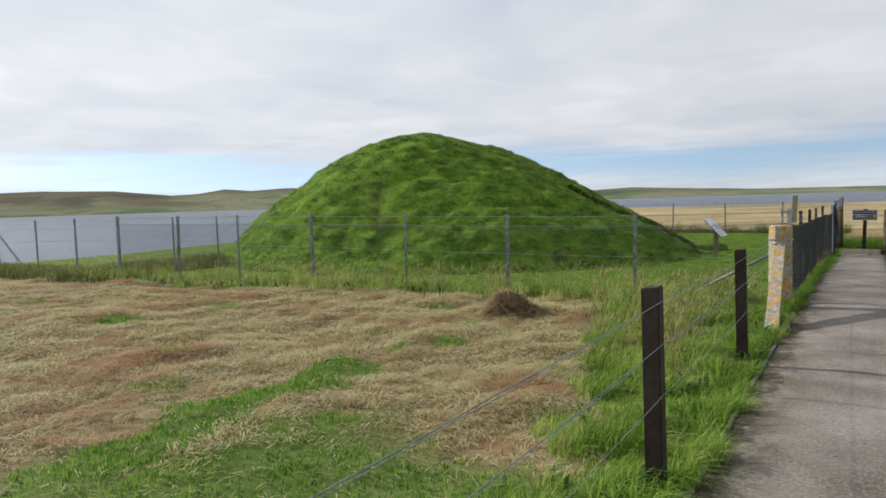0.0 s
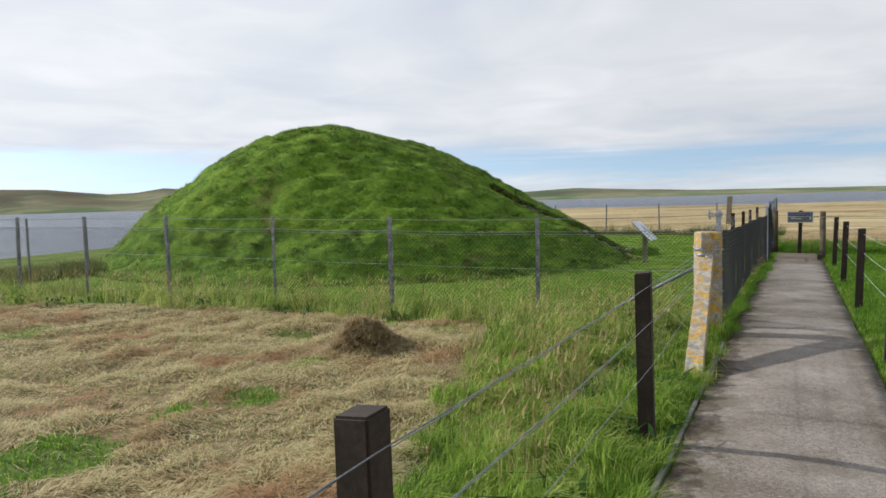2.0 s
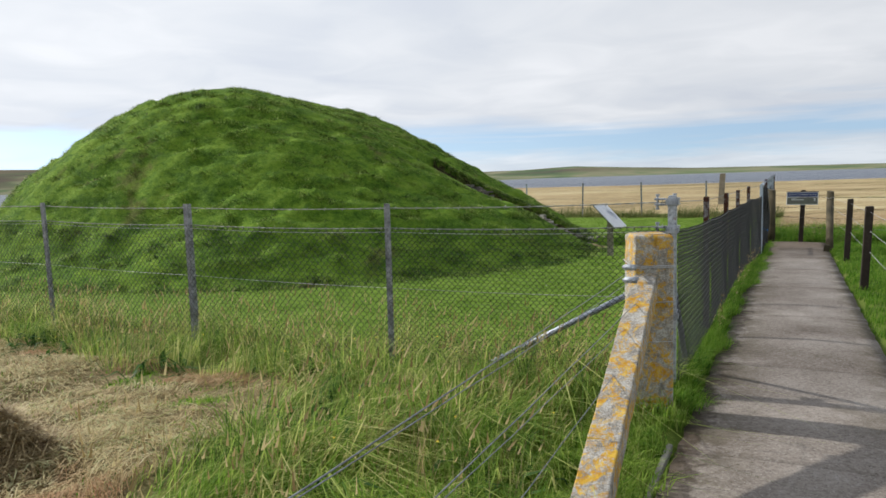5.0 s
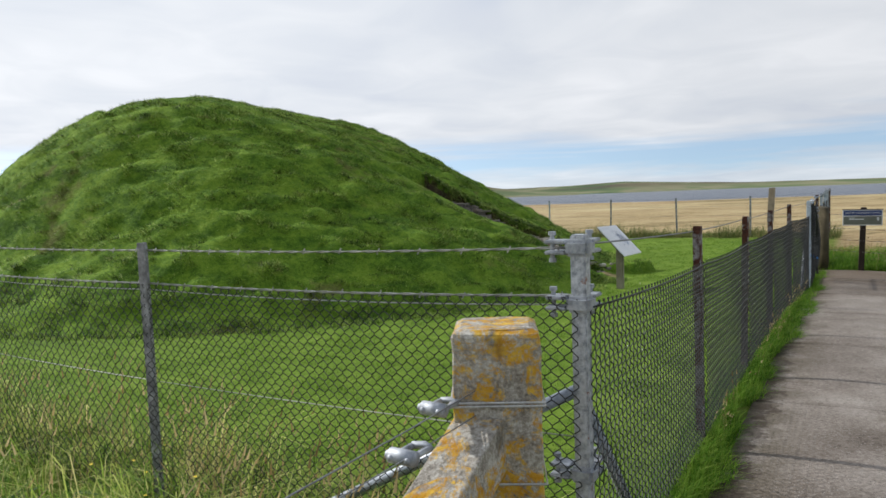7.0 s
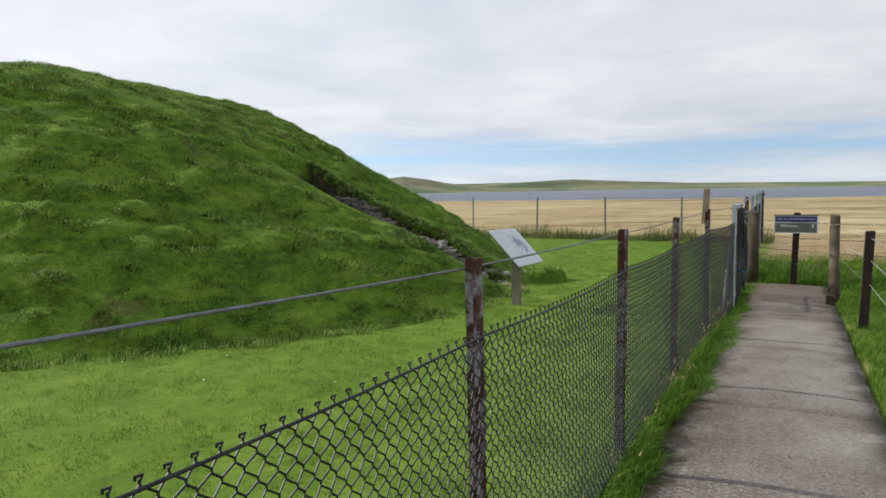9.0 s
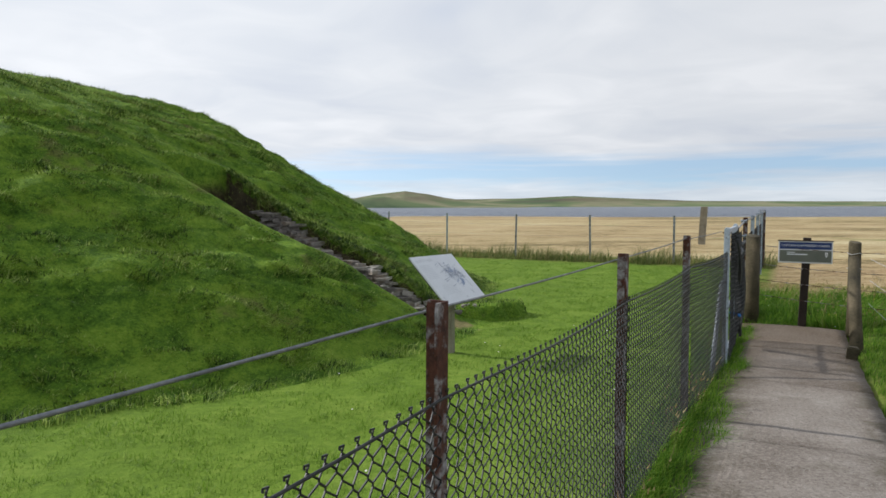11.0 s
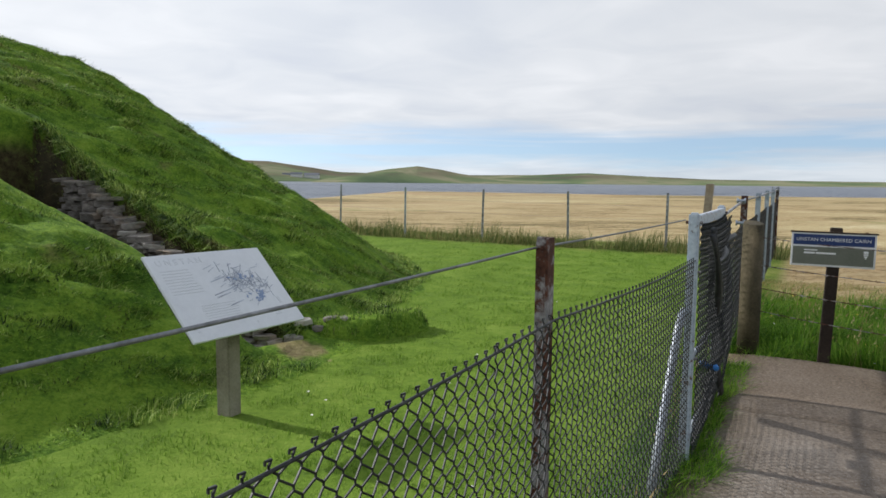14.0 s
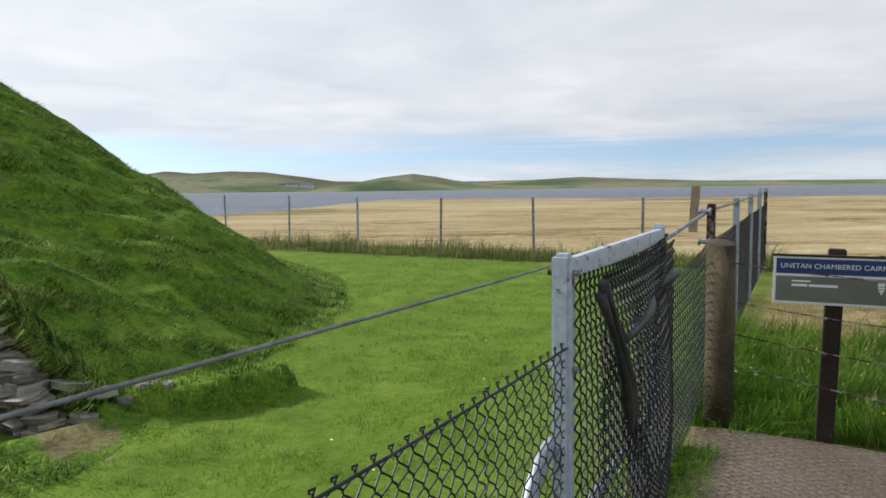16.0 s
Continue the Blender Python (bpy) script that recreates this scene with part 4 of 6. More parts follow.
def fence_left():
    fence = thing("post_and_wire_fence", sn(3.27, -0.73), "dark-stained square timber posts strung with plain wires", "fence", "fences along the path")
    spots = [(0.12, -0.75, 1.08), (3.40, -0.78, 1.06), (6.29, -0.785, 1.03)]
    for s, n, z in spots:
        timber_post(sn(s, n), z, fence, 0.088, (random.uniform(-1, 1), -1.0))
    end = (9.86, -0.83, 1.0)
    for k, (below, r) in enumerate(((0.06, 0.0018), (0.13, 0.0015), (0.27, 0.0018), (0.37, 0.0015), (0.52, 0.0016))):
        side = -0.05 if k % 2 else 0.046
        pts = [sn(-2.6, -0.75 + side, 1.06 - below)] + [sn(s, n + side, z - below) for s, n, z in spots] + [sn(end[0] - 0.06, end[1], 0.98 - below * 0.9)]
        wire("wire", pts, r, mat_cable, fence, 0.006, "", 5, 0.002)
    return fence


def strainer_into(bm, at, way):
    """A small galvanised wire strainer: a U-shaped cradle with a drum in it."""
    at, way = Vector(at), Vector(way).normalized()
    side = Vector((way.y, -way.x, 0)).normalized()
    for k in (-1, 1):
        a, b = at - way * 0.05 + side * 0.022 * k, at + way * 0.04 + side * 0.022 * k
        tube_into(bm, [a, b], 0.007, 6)
    tube_into(bm, [at - way * 0.05 - side * 0.024, at - way * 0.065, at - way * 0.05 + side * 0.024], 0.009, 6)
    tube_into(bm, [at - side * 0.032 + way * 0.02, at + side * 0.032 + way * 0.02], 0.017, 10)
    tube_into(bm, [at + side * 0.032 + way * 0.02, at + side * 0.042 + way * 0.02], 0.010, 6)


def rough_post(bm, m, w, long, rings=30):
    """A worn concrete bar: a square with rounded arrises, pitted all over, its end weathered to a low dome."""
    outline = []
    for i in range(4):
        a = math.pi / 2 * i
        for x, y in ((0.5, -0.455), (0.5, -0.16), (0.5, 0.16), (0.5, 0.455), (0.487, 0.487)):
            outline.append(Vector((x * math.cos(a) - y * math.sin(a), x * math.sin(a) + y * math.cos(a), 0)))
    n, loops = len(outline), []
    for j in range(rings + 3):
        f = min(j / rings, 1.0)
        shrink = (1.0 - 0.03 * f) * (1.0, 0.965, 0.82)[max(0, j - rings)]
        z = long * f - (0.012, 0.004, -0.004)[max(0, j - rings)]
        loop = []
        for q in outline:
            v = m @ Vector((q.x * w * shrink, q.y * w * shrink, z))
            g = v * 24
            v += Vector((noise.noise(g), noise.noise(g + Vector((9, 0, 0))), noise.noise(g + Vector((0, 9, 0))))) * 0.0045
            loop.append(bm.verts.new(v))
        loops.append(loop)
    for a, b in zip(loops, loops[1:]):
        for i in range(n):
            bm.faces.new((a[i], a[(i + 1) % n], b[(i + 1) % n], b[i]))
    bm.faces.new(loops[0][::-1])
    bm.faces.new(loops[-1])


def concrete_post():
    post = thing("concrete_post", sn(9.88, -0.83), "old concrete straining post spotted with orange lichen", "fence post")
    p = sn(9.88, -0.83)
    z0 = float(ground_z(p.x, p.y)) - 0.15
    bm = bmesh.new()
    rough_post(bm, pose(p.x, p.y, z0, 0, 0, PATH_TURN + 27), 0.226, 1.07 - z0)
    part("shaft", bm, mat_concrete, post)
    bm = bmesh.new()
    foot, head = sn(7.86, -0.725, 0.02), sn(9.80, -0.83, 0.80)
    way = (head - foot)
    rough_post(bm, Matrix.Translation(foot) @ way.to_track_quat("Z", "Y").to_matrix().to_4x4(), 0.135, way.length)
    part("strut", bm, mat_concrete, post, "leaning concrete strut with orange lichen")
    for z, tip in ((0.90, 0.012), (0.885, -0.012), (0.70, 0.010), (0.46, 0.0)):
        c = Vector((p.x, p.y, z))
        ring = []
        for a in range(4):
            u, w = ((-1, -1), (1, -1), (1, 1), (-1, 1))[a]
            q = c + (pose(0, 0, 0, 0, 0, PATH_TURN + 27) @ Vector((0.117 * u, 0.117 * w, 0)))
            q.z += tip * w
            ring.append(q)
        bm = bmesh.new()
        tube_into(bm, ring + [ring[0]], 0.0032, 5)
        part("wire_loop", bm, mat_wire, post)
    for z, back, side in ((0.86, 0.40, -0.05), (0.60, 0.42, -0.05), (0.90, 0.20, -0.2)):
        bm = bmesh.new()
        c = sn(9.88 - back, -0.83 + side * 0.3, z)
        strainer_into(bm, c, Vector((-D.x, -D.y, 0.02)))
        part("wire_strainer", bm, mat_clamp, post, "small galvanised wire strainer", True)


def fence_right():
    fence = thing("post_and_wire_fence", sn(12.2, 0.68), "dark-stained square timber posts with two plain wires", "fence", "fences along the path")
    spots = [(2.6, 0.70, 1.02), (5.8, 0.70, 1.02), (9.0, 0.69, 1.03), (12.2, 0.70, 0.98), (15.5, 0.72, 0.94), (18.75, 0.74, 0.90)]
    for s, n, z in spots:
        timber_post(sn(s, n), z, fence, 0.085, (random.uniform(-1.5, 1), random.uniform(0, 2.0)))
    for below in (0.07, 0.30, 0.55):
        pts = [sn(s, n + 0.047, z - below) for s, n, z in spots] + [sn(21.2, 0.72, 0.87 - below)]
        wire("wire", pts, 0.0022, mat_wire, fence, 0.012)


def round_post(p, top, r, parent, lean=(0, 0), mat=mat_round, label="", name="post"):
    z0 = float(ground_z(p.x, p.y)) - 0.1
    bm = bmesh.new()
    n = 16
    pts = [(0, 0, 0), (0.004, 0, 0.4 * (top - z0)), (0, 0.003, top - z0 - 0.012), (0, 0, top - z0)]
    tube_into(bm, pts, [r * 1.04, r, r * 0.98, r * 0.93], n)
    for v in bm.verts:
        a = math.atan2(v.co.y, v.co.x)
        k = 1 + 0.025 * math.sin(a * 3 + 1) + 0.015 * math.sin(a * 7)
        v.co.x, v.co.y = v.co.x * k, v.co.y * k
    bmesh.ops.transform(bm, matrix=pose(p.x, p.y, z0, lean[0], lean[1], 0), verts=bm.verts)
    return part(name, bm, mat, parent, label, True)


def fence_end():
    fence = thing("barbed_wire_fence", sn(22.45, -0.47), "thick round timber strainer posts with barbed wires behind the sign", "fence")
    a, b = sn(22.42, -0.47), sn(22.0, 0.64)
    round_post(a, 0.975, 0.088, fence, label="thick round weathered strainer post")
    round_post(b, 0.935, 0.068, fence, label="round weathered strainer post")
    bm = bmesh.new()
    foot, head = sn(20.85, 0.60), sn(21.9, 0.62)
    tube_into(bm, [(foot.x, foot.y, float(ground_z(foot.x, foot.y)) - 0.06), (head.x, head.y, 0.74)], [0.066, 0.058], 14)
    part("prop", bm, mat_round, fence, "leaning round timber prop", True)
    p = sn(20.45, 0.52)
    bm = bmesh.new()
    add_box(bm, pose(p.x, p.y, float(ground_z(p.x, p.y)) - 0.05, 3, 5, PATH_TURN), 0.10, 0.09, 0.17, 0.01)
    part("stump", bm, mat_round, fence, "sawn-off timber stump")
    far = sn(20.4, 4.6)
    round_post(far, 0.95, 0.06, fence)
    for z in (0.86, 0.62, 0.42, 0.22):
        twisted_wire("barbed_wire", [Vector((a.x, a.y, z)), Vector((b.x, b.y, z - 0.05)), Vector((far.x, far.y, z - 0.02))], fence, 0.0024, 0.01, True, mat_rust)
    for z in (0.80, 0.62):
        bm = bmesh.new()
        ring = [Vector((b.x, b.y, z)) + Vector((math.cos(t) * 0.078, math.sin(t) * 0.078, 0.01 * math.sin(3 * t))) for t in np.linspace(0, 2 * math.pi, 13)]
        tube_into(bm, ring, 0.004, 5)
        part("wire_loop", bm, mat_wire, fence)


def field_post():
    ob = thing("wooden_post", sn(40.1, -3.0), "lone weathered grey wooden post standing in the straw field", "post")
    timber_post(sn(40.1, -3.0), 1.30, ob, 0.24, (0, 3), mat_pale_wood, "shaft")


fence_left()
concrete_post()
fence_right()
fence_end()
field_post()

# ---- signs ----
mat_panel = material("pale_printed_panel", speckled((0.60, 0.62, 0.65), (0.66, 0.68, 0.71), (0.71, 0.73, 0.76), scale=3, fine=30), rough=0.35, spec=0.5)
mat_print = material("grey_print", speckled((0.57, 0.59, 0.62), (0.62, 0.64, 0.67), scale=40, fine=120), rough=0.5)
mat_ink = material("blue_grey_ink", lambda k, p: k.ramp(k.noise(p, 22, 3), [(0.35, (0.24, 0.26, 0.33)), (0.5, (0.35, 0.39, 0.46)), (0.65, (0.45, 0.49, 0.56))]), rough=0.5)
mat_blueink = material("blue_ink", speckled((0.20, 0.27, 0.44), (0.30, 0.38, 0.54), scale=30, fine=90), rough=0.5)
mat_edge = material("dark_panel_edge", speckled((0.03, 0.03, 0.03), (0.06, 0.06, 0.055), scale=10, fine=60), rough=0.6)
mat_white = material("white_sign_paint", speckled((0.70, 0.71, 0.72), (0.80, 0.80, 0.80), scale=8, fine=60), rough=0.45)
mat_navy = material("navy_sign_paint", speckled((0.020, 0.040, 0.13), (0.032, 0.058, 0.18), scale=8, fine=60), rough=0.4)
mat_olive = material("olive_sign_paint", speckled((0.135, 0.145, 0.115), (0.18, 0.19, 0.155), scale=6, fine=60), rough=0.45)


def plate(bm, m, x0, y0, x1, y1, thick=0.002, z=0.0):
    """A thin raised plate on the face of pose m, from (x0, y0) to (x1, y1)."""
    made = bmesh.ops.create_cube(bm, size=1.0)["verts"]
    for v in made:
        v.co = m @ Vector(((x0 + x1) / 2 + v.co.x * abs(x1 - x0), (y0 + y1) / 2 + v.co.y * abs(y1 - y0), z + (v.co.z + 0.5) * thick))


def lettering(text, size, m, mat, parent, spacing=1.0, name="lettering", thick=0.0012):
    curve = bpy.data.curves.new("lettering", "FONT")
    curve.body, curve.size, curve.extrude, curve.space_character = text, size, thick, spacing
    curve.align_x, curve.align_y = "LEFT", "CENTER"
    holder = bpy.data.objects.new("lettering", curve)
    scene.collection.objects.link(holder)
    bpy.context.view_layer.update()
    me = bpy.data.meshes.new_from_object(holder.evaluated_get(bpy.context.evaluated_depsgraph_get()))
    bpy.data.objects.remove(holder)
    bpy.data.curves.remove(curve)
    me.transform(m)
    me.materials.clear()
    me.materials.append(mat)
    return hang(new(name, me), parent)


def info_panel():
    tl, tr, br, bl = Vector((6.78, 17.59, 0.865)), Vector((7.27, 18.36, 0.845)), Vector((7.625, 18.135, 0.395)), Vector((7.135, 17.345, 0.415))
    centre = (tl + tr + br + bl) / 4
    x = ((tr - tl) + (br - bl)).normalized()
    y = ((tl - bl) + (tr - br)).normalized()
    z = x.cross(y).normalized()
    y = z.cross(x)
    m = Matrix.Translation(centre) @ Matrix((x, y, z)).transposed().to_4x4()
    w, h = 0.915, 0.620
    stand = thing("information_panel", (7.18, 17.86, -0.15), "tilted pale printed information board on a square timber post", "information board")
    bm = bmesh.new()
    add_box(bm, m @ pose(0, 0, -0.016), w, h, 0.016, 0.003)
    board = part("board", bm, mat_panel, stand)
    bm = bmesh.new()
    add_box(bm, m @ pose(0, 0, -0.030), w - 0.02, h - 0.02, 0.013, 0.002)
    part("backing", bm, mat_edge, stand, "dark backing frame")
    bm = bmesh.new()
    p = Vector((7.19, 17.84, 0))
    z0 = float(ground_z(p.x, p.y)) - 0.08
    add_box(bm, pose(p.x, p.y, z0, 0, 0, PATH_TURN + 3), 0.105, 0.105, 0.535 - z0, 0.006)
    part("post", bm, mat_pale_wood, stand, "square pale grey timber post")
    lettering("UNSTAN", 0.062, m @ pose(-0.40, h / 2 - 0.062, 0.0005), mat_print, board, 1.55, thick=0.0006)
    rng = random.Random(4)
    bm = bmesh.new()
    for i in range(9):
        yy = h / 2 - 0.125 - i * 0.021
        plate(bm, m, -0.40, yy, -0.40 + rng.uniform(0.19, 0.225), yy + 0.006, 0.0012)
    for i in range(7):
        yy = -0.085 - i * 0.018
        plate(bm, m, -0.27, yy, -0.27 + rng.uniform(0.25, 0.30), yy + 0.004, 0.0012)
    part("text_lines", bm, mat_print, board, "rows of small grey print")
    # the drawing of the chambered tomb: many loose pen strokes
    bm = bmesh.new()
    for i in range(150):
        a = rng.gauss(0, 1)
        cx, cy = 0.155 + 0.085 * a, 0.045 + rng.gauss(0, 0.062) - 0.015 * a
        turn = math.degrees(0.42) + rng.gauss(0, 16) + (70 if rng.random() < 0.25 else 0)
        long = rng.uniform(0.02, 0.085)
        q = m @ pose(min(max(cx, -0.06), 0.36), min(max(cy, -0.14), 0.2), 0.0003 * (i % 5), 0, 0, turn)
        plate(bm, q, -long / 2, -0.0017, long / 2, 0.0017, 0.0012)
    for x0, y0, long in ((-0.13, -0.005, 0.17), (-0.12, -0.03, 0.12), (-0.10, 0.09, 0.13), (-0.06, -0.10, 0.12)):
        q = m @ pose(x0 + long / 2, y0, 0, 0, 0, 12)
        plate(bm, q, -long / 2, -0.003, long / 2, 0.003, 0.0018)
    part("drawing", bm, mat_ink, board, "blue-grey pen drawing of the stone chamber")
    bm = bmesh.new()
    for i in range(26):
        q = m @ pose(rng.choice((0.10, 0.235, 0.17, 0.22)) + rng.gauss(0, 0.02), rng.choice((-0.09, -0.055, 0.09)) + rng.gauss(0, 0.014), 0.0022, 0, 0, rng.uniform(-60, 60))
        plate(bm, q, -0.012, -0.006, 0.012, 0.006, 0.0006)
    tagged(part("drawing_wash", bm, mat_blueink, board, "blue wash in the drawing"), kind="stuff")
    bm = bmesh.new()
    for x0, y0, w0, h0 in ((0.27, -0.22, 0.018, 0.03), (0.335, -0.155, 0.02, 0.05), (0.245, -0.19, 0.05, 0.008), (0.25, -0.21, 0.045, 0.008), (0.245, -0.235, 0.05, 0.008), (-0.41, -0.235, 0.02, 0.022), (0.06, -0.265, 0.012, 0.016), (-0.39, -0.25, 0.016, 0.008)):
        plate(bm, m, x0, y0, x0 + w0, y0 + h0, 0.0013)
    tagged(part("emblems", bm, mat_print, board), kind="stuff")


def site_sign():
    base = Vector((11.76, 18.97, 0))
    z0 = float(ground_z(base.x, base.y))
    s = thing("sign", (base.x, base.y, z0), "navy and olive site sign on a dark timber post", "sign")
    bm = bmesh.new()
    add_box(bm, pose(base.x, base.y, z0 - 0.1, 0.5, 1.6, PATH_TURN + 4), 0.088, 0.07, 0.965 - z0 + 0.1, 0.006)
    part("post", bm, mat_timber, s, "dark-stained timber post")
    x = Vector((0.885, -0.465, -0.008)).normalized()
    y = Vector((0, 0, 1))
    z = x.cross(y).normalized()
    y = z.cross(x)
    m = Matrix.Translation(Vector((11.735, 18.90, 0.785))) @ Matrix((x, y, z)).transposed().to_4x4()
    w, h = 0.60, 0.272
    bm = bmesh.new()
    add_box(bm, m @ pose(0, 0, -0.014), w, h, 0.014, 0.003)
    board = part("board", bm, mat_white, s, "white-edged sign board")
    bm = bmesh.new()
    add_box(bm, m @ pose(0, h / 2 + 0.006, -0.022), w + 0.02, 0.012, 0.03, 0.002)
    part("cap", bm, mat_timber, s)
    bm = bmesh.new()
    plate(bm, m, -w / 2 + 0.014, h / 2 - 0.098, w / 2 - 0.014, h / 2 - 0.012, 0.0025)
    part("title_band", bm, mat_navy, board, "navy title band")
    bm = bmesh.new()
    plate(bm, m, -w / 2 + 0.014, -h / 2 + 0.016, w / 2 - 0.014, h / 2 - 0.113, 0.0025)
    part("lower_field", bm, mat_olive, board, "olive-grey lower field")
    lettering("UNSTAN CHAMBERED CAIRN", 0.039, m @ pose(-w / 2 + 0.035, h / 2 - 0.054, 0.003), mat_white, board, 1.02)
    bm = bmesh.new()
    plate(bm, m, -0.205, -0.008, -0.11, 0.001, 0.0015, 0.0026)
    plate(bm, m, -0.205, -0.034, -0.125, -0.020, 0.0015, 0.0026)
    plate(bm, m, -0.118, -0.034, 0.025, -0.020, 0.0015, 0.0026)
    part("small_print", bm, mat_white, board, "two short lines of white print")
    bm = bmesh.new()
    for x0, y0, x1, y1 in ((0.215, -0.015, 0.248, 0.004), (0.215, -0.030, 0.248, -0.019), (0.220, -0.046, 0.243, -0.034), (0.228, -0.060, 0.236, -0.046)):
        plate(bm, m, x0, y0, x1, y1, 0.0015, 0.0026)
    part("emblem", bm, mat_white, board)
    bm = bmesh.new()
    add_box(bm, m @ pose(w / 2 - 0.07, h / 2 + 0.012, -0.012), 0.02, 0.012, 0.01, 0.002)
    part("bolt", bm, mat_rust, s)


info_panel()
site_sign()

# ---- the stone-lined passage ----


def stone_mesh(rng, k):
    bm = bmesh.new()
    # a split slab: an uneven six to eight sided outline, thinner to one end
    sides = 6 + k % 3
    rings = []
    for z in (-0.5, 0.42, 0.5):
        ring = []
        for i in range(sides):
            a = 2 * math.pi * i / sides + 0.4 * math.sin(k * 2.1 + i * 1.7)
            r = 0.54 + 0.10 * math.sin(k * 1.3 + i * 2.9) + rng.uniform(-.05, .05)
            r = r * (0.86 if z > 0.45 else 1.0)
            x, y = r * math.cos(a), r * math.sin(a)
            ring.append(bm.verts.new((x, y, z * (1 - 0.35 * x * (k % 2)) + rng.uniform(-.08, .08))))
        rings.append(ring)
    for a, b in zip(rings, rings[1:]):
        for i in range(sides):
            bm.faces.new((a[i], a[(i + 1) % sides], b[(i + 1) % sides], b[i]))
    bm.faces.new(rings[0][::-1])
    bm.faces.new(rings[-1])
    bmesh.ops.triangulate(bm, faces=bm.faces[:])
    return finish(bm, "stone", mat_stone)


WALL = (-7.80, -3.85)


def passage():
    rng = random.Random(7)
    wall = thing("stone_wall", sn(20.6, -5.6), "tumbled drystone facing of grey flagstones in the passage cut", "stone wall", kind="structure")
    bm = bmesh.new()
    pts = np.linspace(WALL[0] - 0.1, WALL[1], 24)
    cols = []
    for n in pts:
        p = sn(20.55, n)
        top = float(mound_z(*sn(20.72, n).xy, cut=False)) - 0.22
        cols.append([bm.verts.new(sn(20.50 + 0.08 * f * max(top + 0.2, 0), n, -0.2 + (top + 0.2) * f)) for f in (0, 0.5, 1.0)])
    for a, b in zip(cols, cols[1:]):
        for j in range(2):
            bm.faces.new((a[j], b[j], b[j + 1], a[j + 1]))
    part("earth_core", bm, mat_earth, wall, "dark earth behind the stones")
    meshes = [stone_mesh(rng, k) for k in range(8)]
    made, verts, faces = 0, [], []
    z = -0.15
    while z < 2.6:
        thick = rng.uniform(0.026, 0.060)
        n = WALL[0] - 0.1 + rng.uniform(0, 0.2)
        while n < WALL[1] + 0.1:
            long = rng.uniform(0.08, 0.24)
            top = float(mound_z(*sn(20.66, n + long / 2).xy, cut=False))
            low_part = top - (0.20 if n < -4.7 else 0.08) - 0.06 * math.sin(n * 4)
            if z + thick < low_part and z > top - (0.9 if n > -4.9 else 0.72) and n > -7.35 + 0.4 * rng.random():
                depth = rng.uniform(0.18, 0.30)
                lean = 0.11 * (z + 0.2)
                p = sn(20.24 + lean + rng.uniform(-0.03, 0.07) + depth / 2, n + long / 2, z + thick / 2)
                place = pose(p.x, p.y, p.z, rng.gauss(0, 5), rng.gauss(0, 4), PATH_TURN + rng.gauss(0, 9)) @ Matrix.Diagonal((long * 1.05, depth, thick * 1.1, 1))
                mesh = meshes[rng.randrange(8)]
                if n > -6.2 and made < 290 and z > top - 0.45:
                    ob = new("stone", mesh)
                    ob.parent = wall
                    ob.matrix_parent_inverse = Matrix.Translation(-Vector(wall.location))
                    ob.matrix_basis = place
                    made += 1
                else:
                    first = len(verts)
                    verts.extend(place @ v.co for v in mesh.vertices)
                    faces.extend([first + i for i in f.vertices] for f in mesh.polygons)
            n += long * rng.uniform(0.80, 0.96)
        z += thick * 0.93
    me = mesh_from("small_stones", verts, faces)
    me.materials.append(mat_stone)
    tagged(hang(new("small_stones", me), wall), kind="stuff")
    # loose stones and the doorway slab at the foot
    for s, n, zz, sx, sy, sz in ((20.55, -4.02, -0.09, 0.18, 0.14, 0.05), (20.62, -4.25, 0.08, 0.22, 0.18, 0.06), (20.7, -4.05, 0.03, 0.18, 0.14, 0.05)):
        p = sn(s, n, zz)
        ob = new("stone", meshes[rng.randrange(8)])
        ob.parent = wall
        ob.matrix_parent_inverse = Matrix.Translation(-Vector(wall.location))
        ob.matrix_basis = pose(p.x, p.y, p.z, rng.gauss(0, 3), rng.gauss(0, 3), rng.uniform(0, 90)) @ Matrix.Diagonal((sx, sy, sz, 1))


passage()

BANK = [Vector((7.60, 19.95)), Vector((7.98, 20.04)), Vector((8.32, 20.30))]


def bank_z(x, y):
    """Height of the low turf bank at the mouth of the passage."""
    best = np.full(np.shape(x), 9.0)
    for a, b in zip(BANK, BANK[1:]):
        ax, ay, dx, dy = a.x, a.y, b.x - a.x, b.y - a.y
        t = np.clip(((x - ax) * dx + (y - ay) * dy) / (dx * dx + dy * dy), 0, 1)
        best = np.minimum(best, np.hypot(x - ax - t * dx, y - ay - t * dy))
    return ground_z(x, y) - 0.08 + 0.26 * smooth(0.30, 0.10, best + 0.05 * clods(x, y, 0.2, 2)) + 0.02 * relief(x, y, 0.13)


bank = grid_mesh("turf_bank", np.arange(6.9, 9.3, 0.05), np.arange(19.1, 21.2, 0.05), bank_z, mat_turf)
tagged(bank, "low worn turf bank at the mouth of the passage", "turf bank", kind="structure")


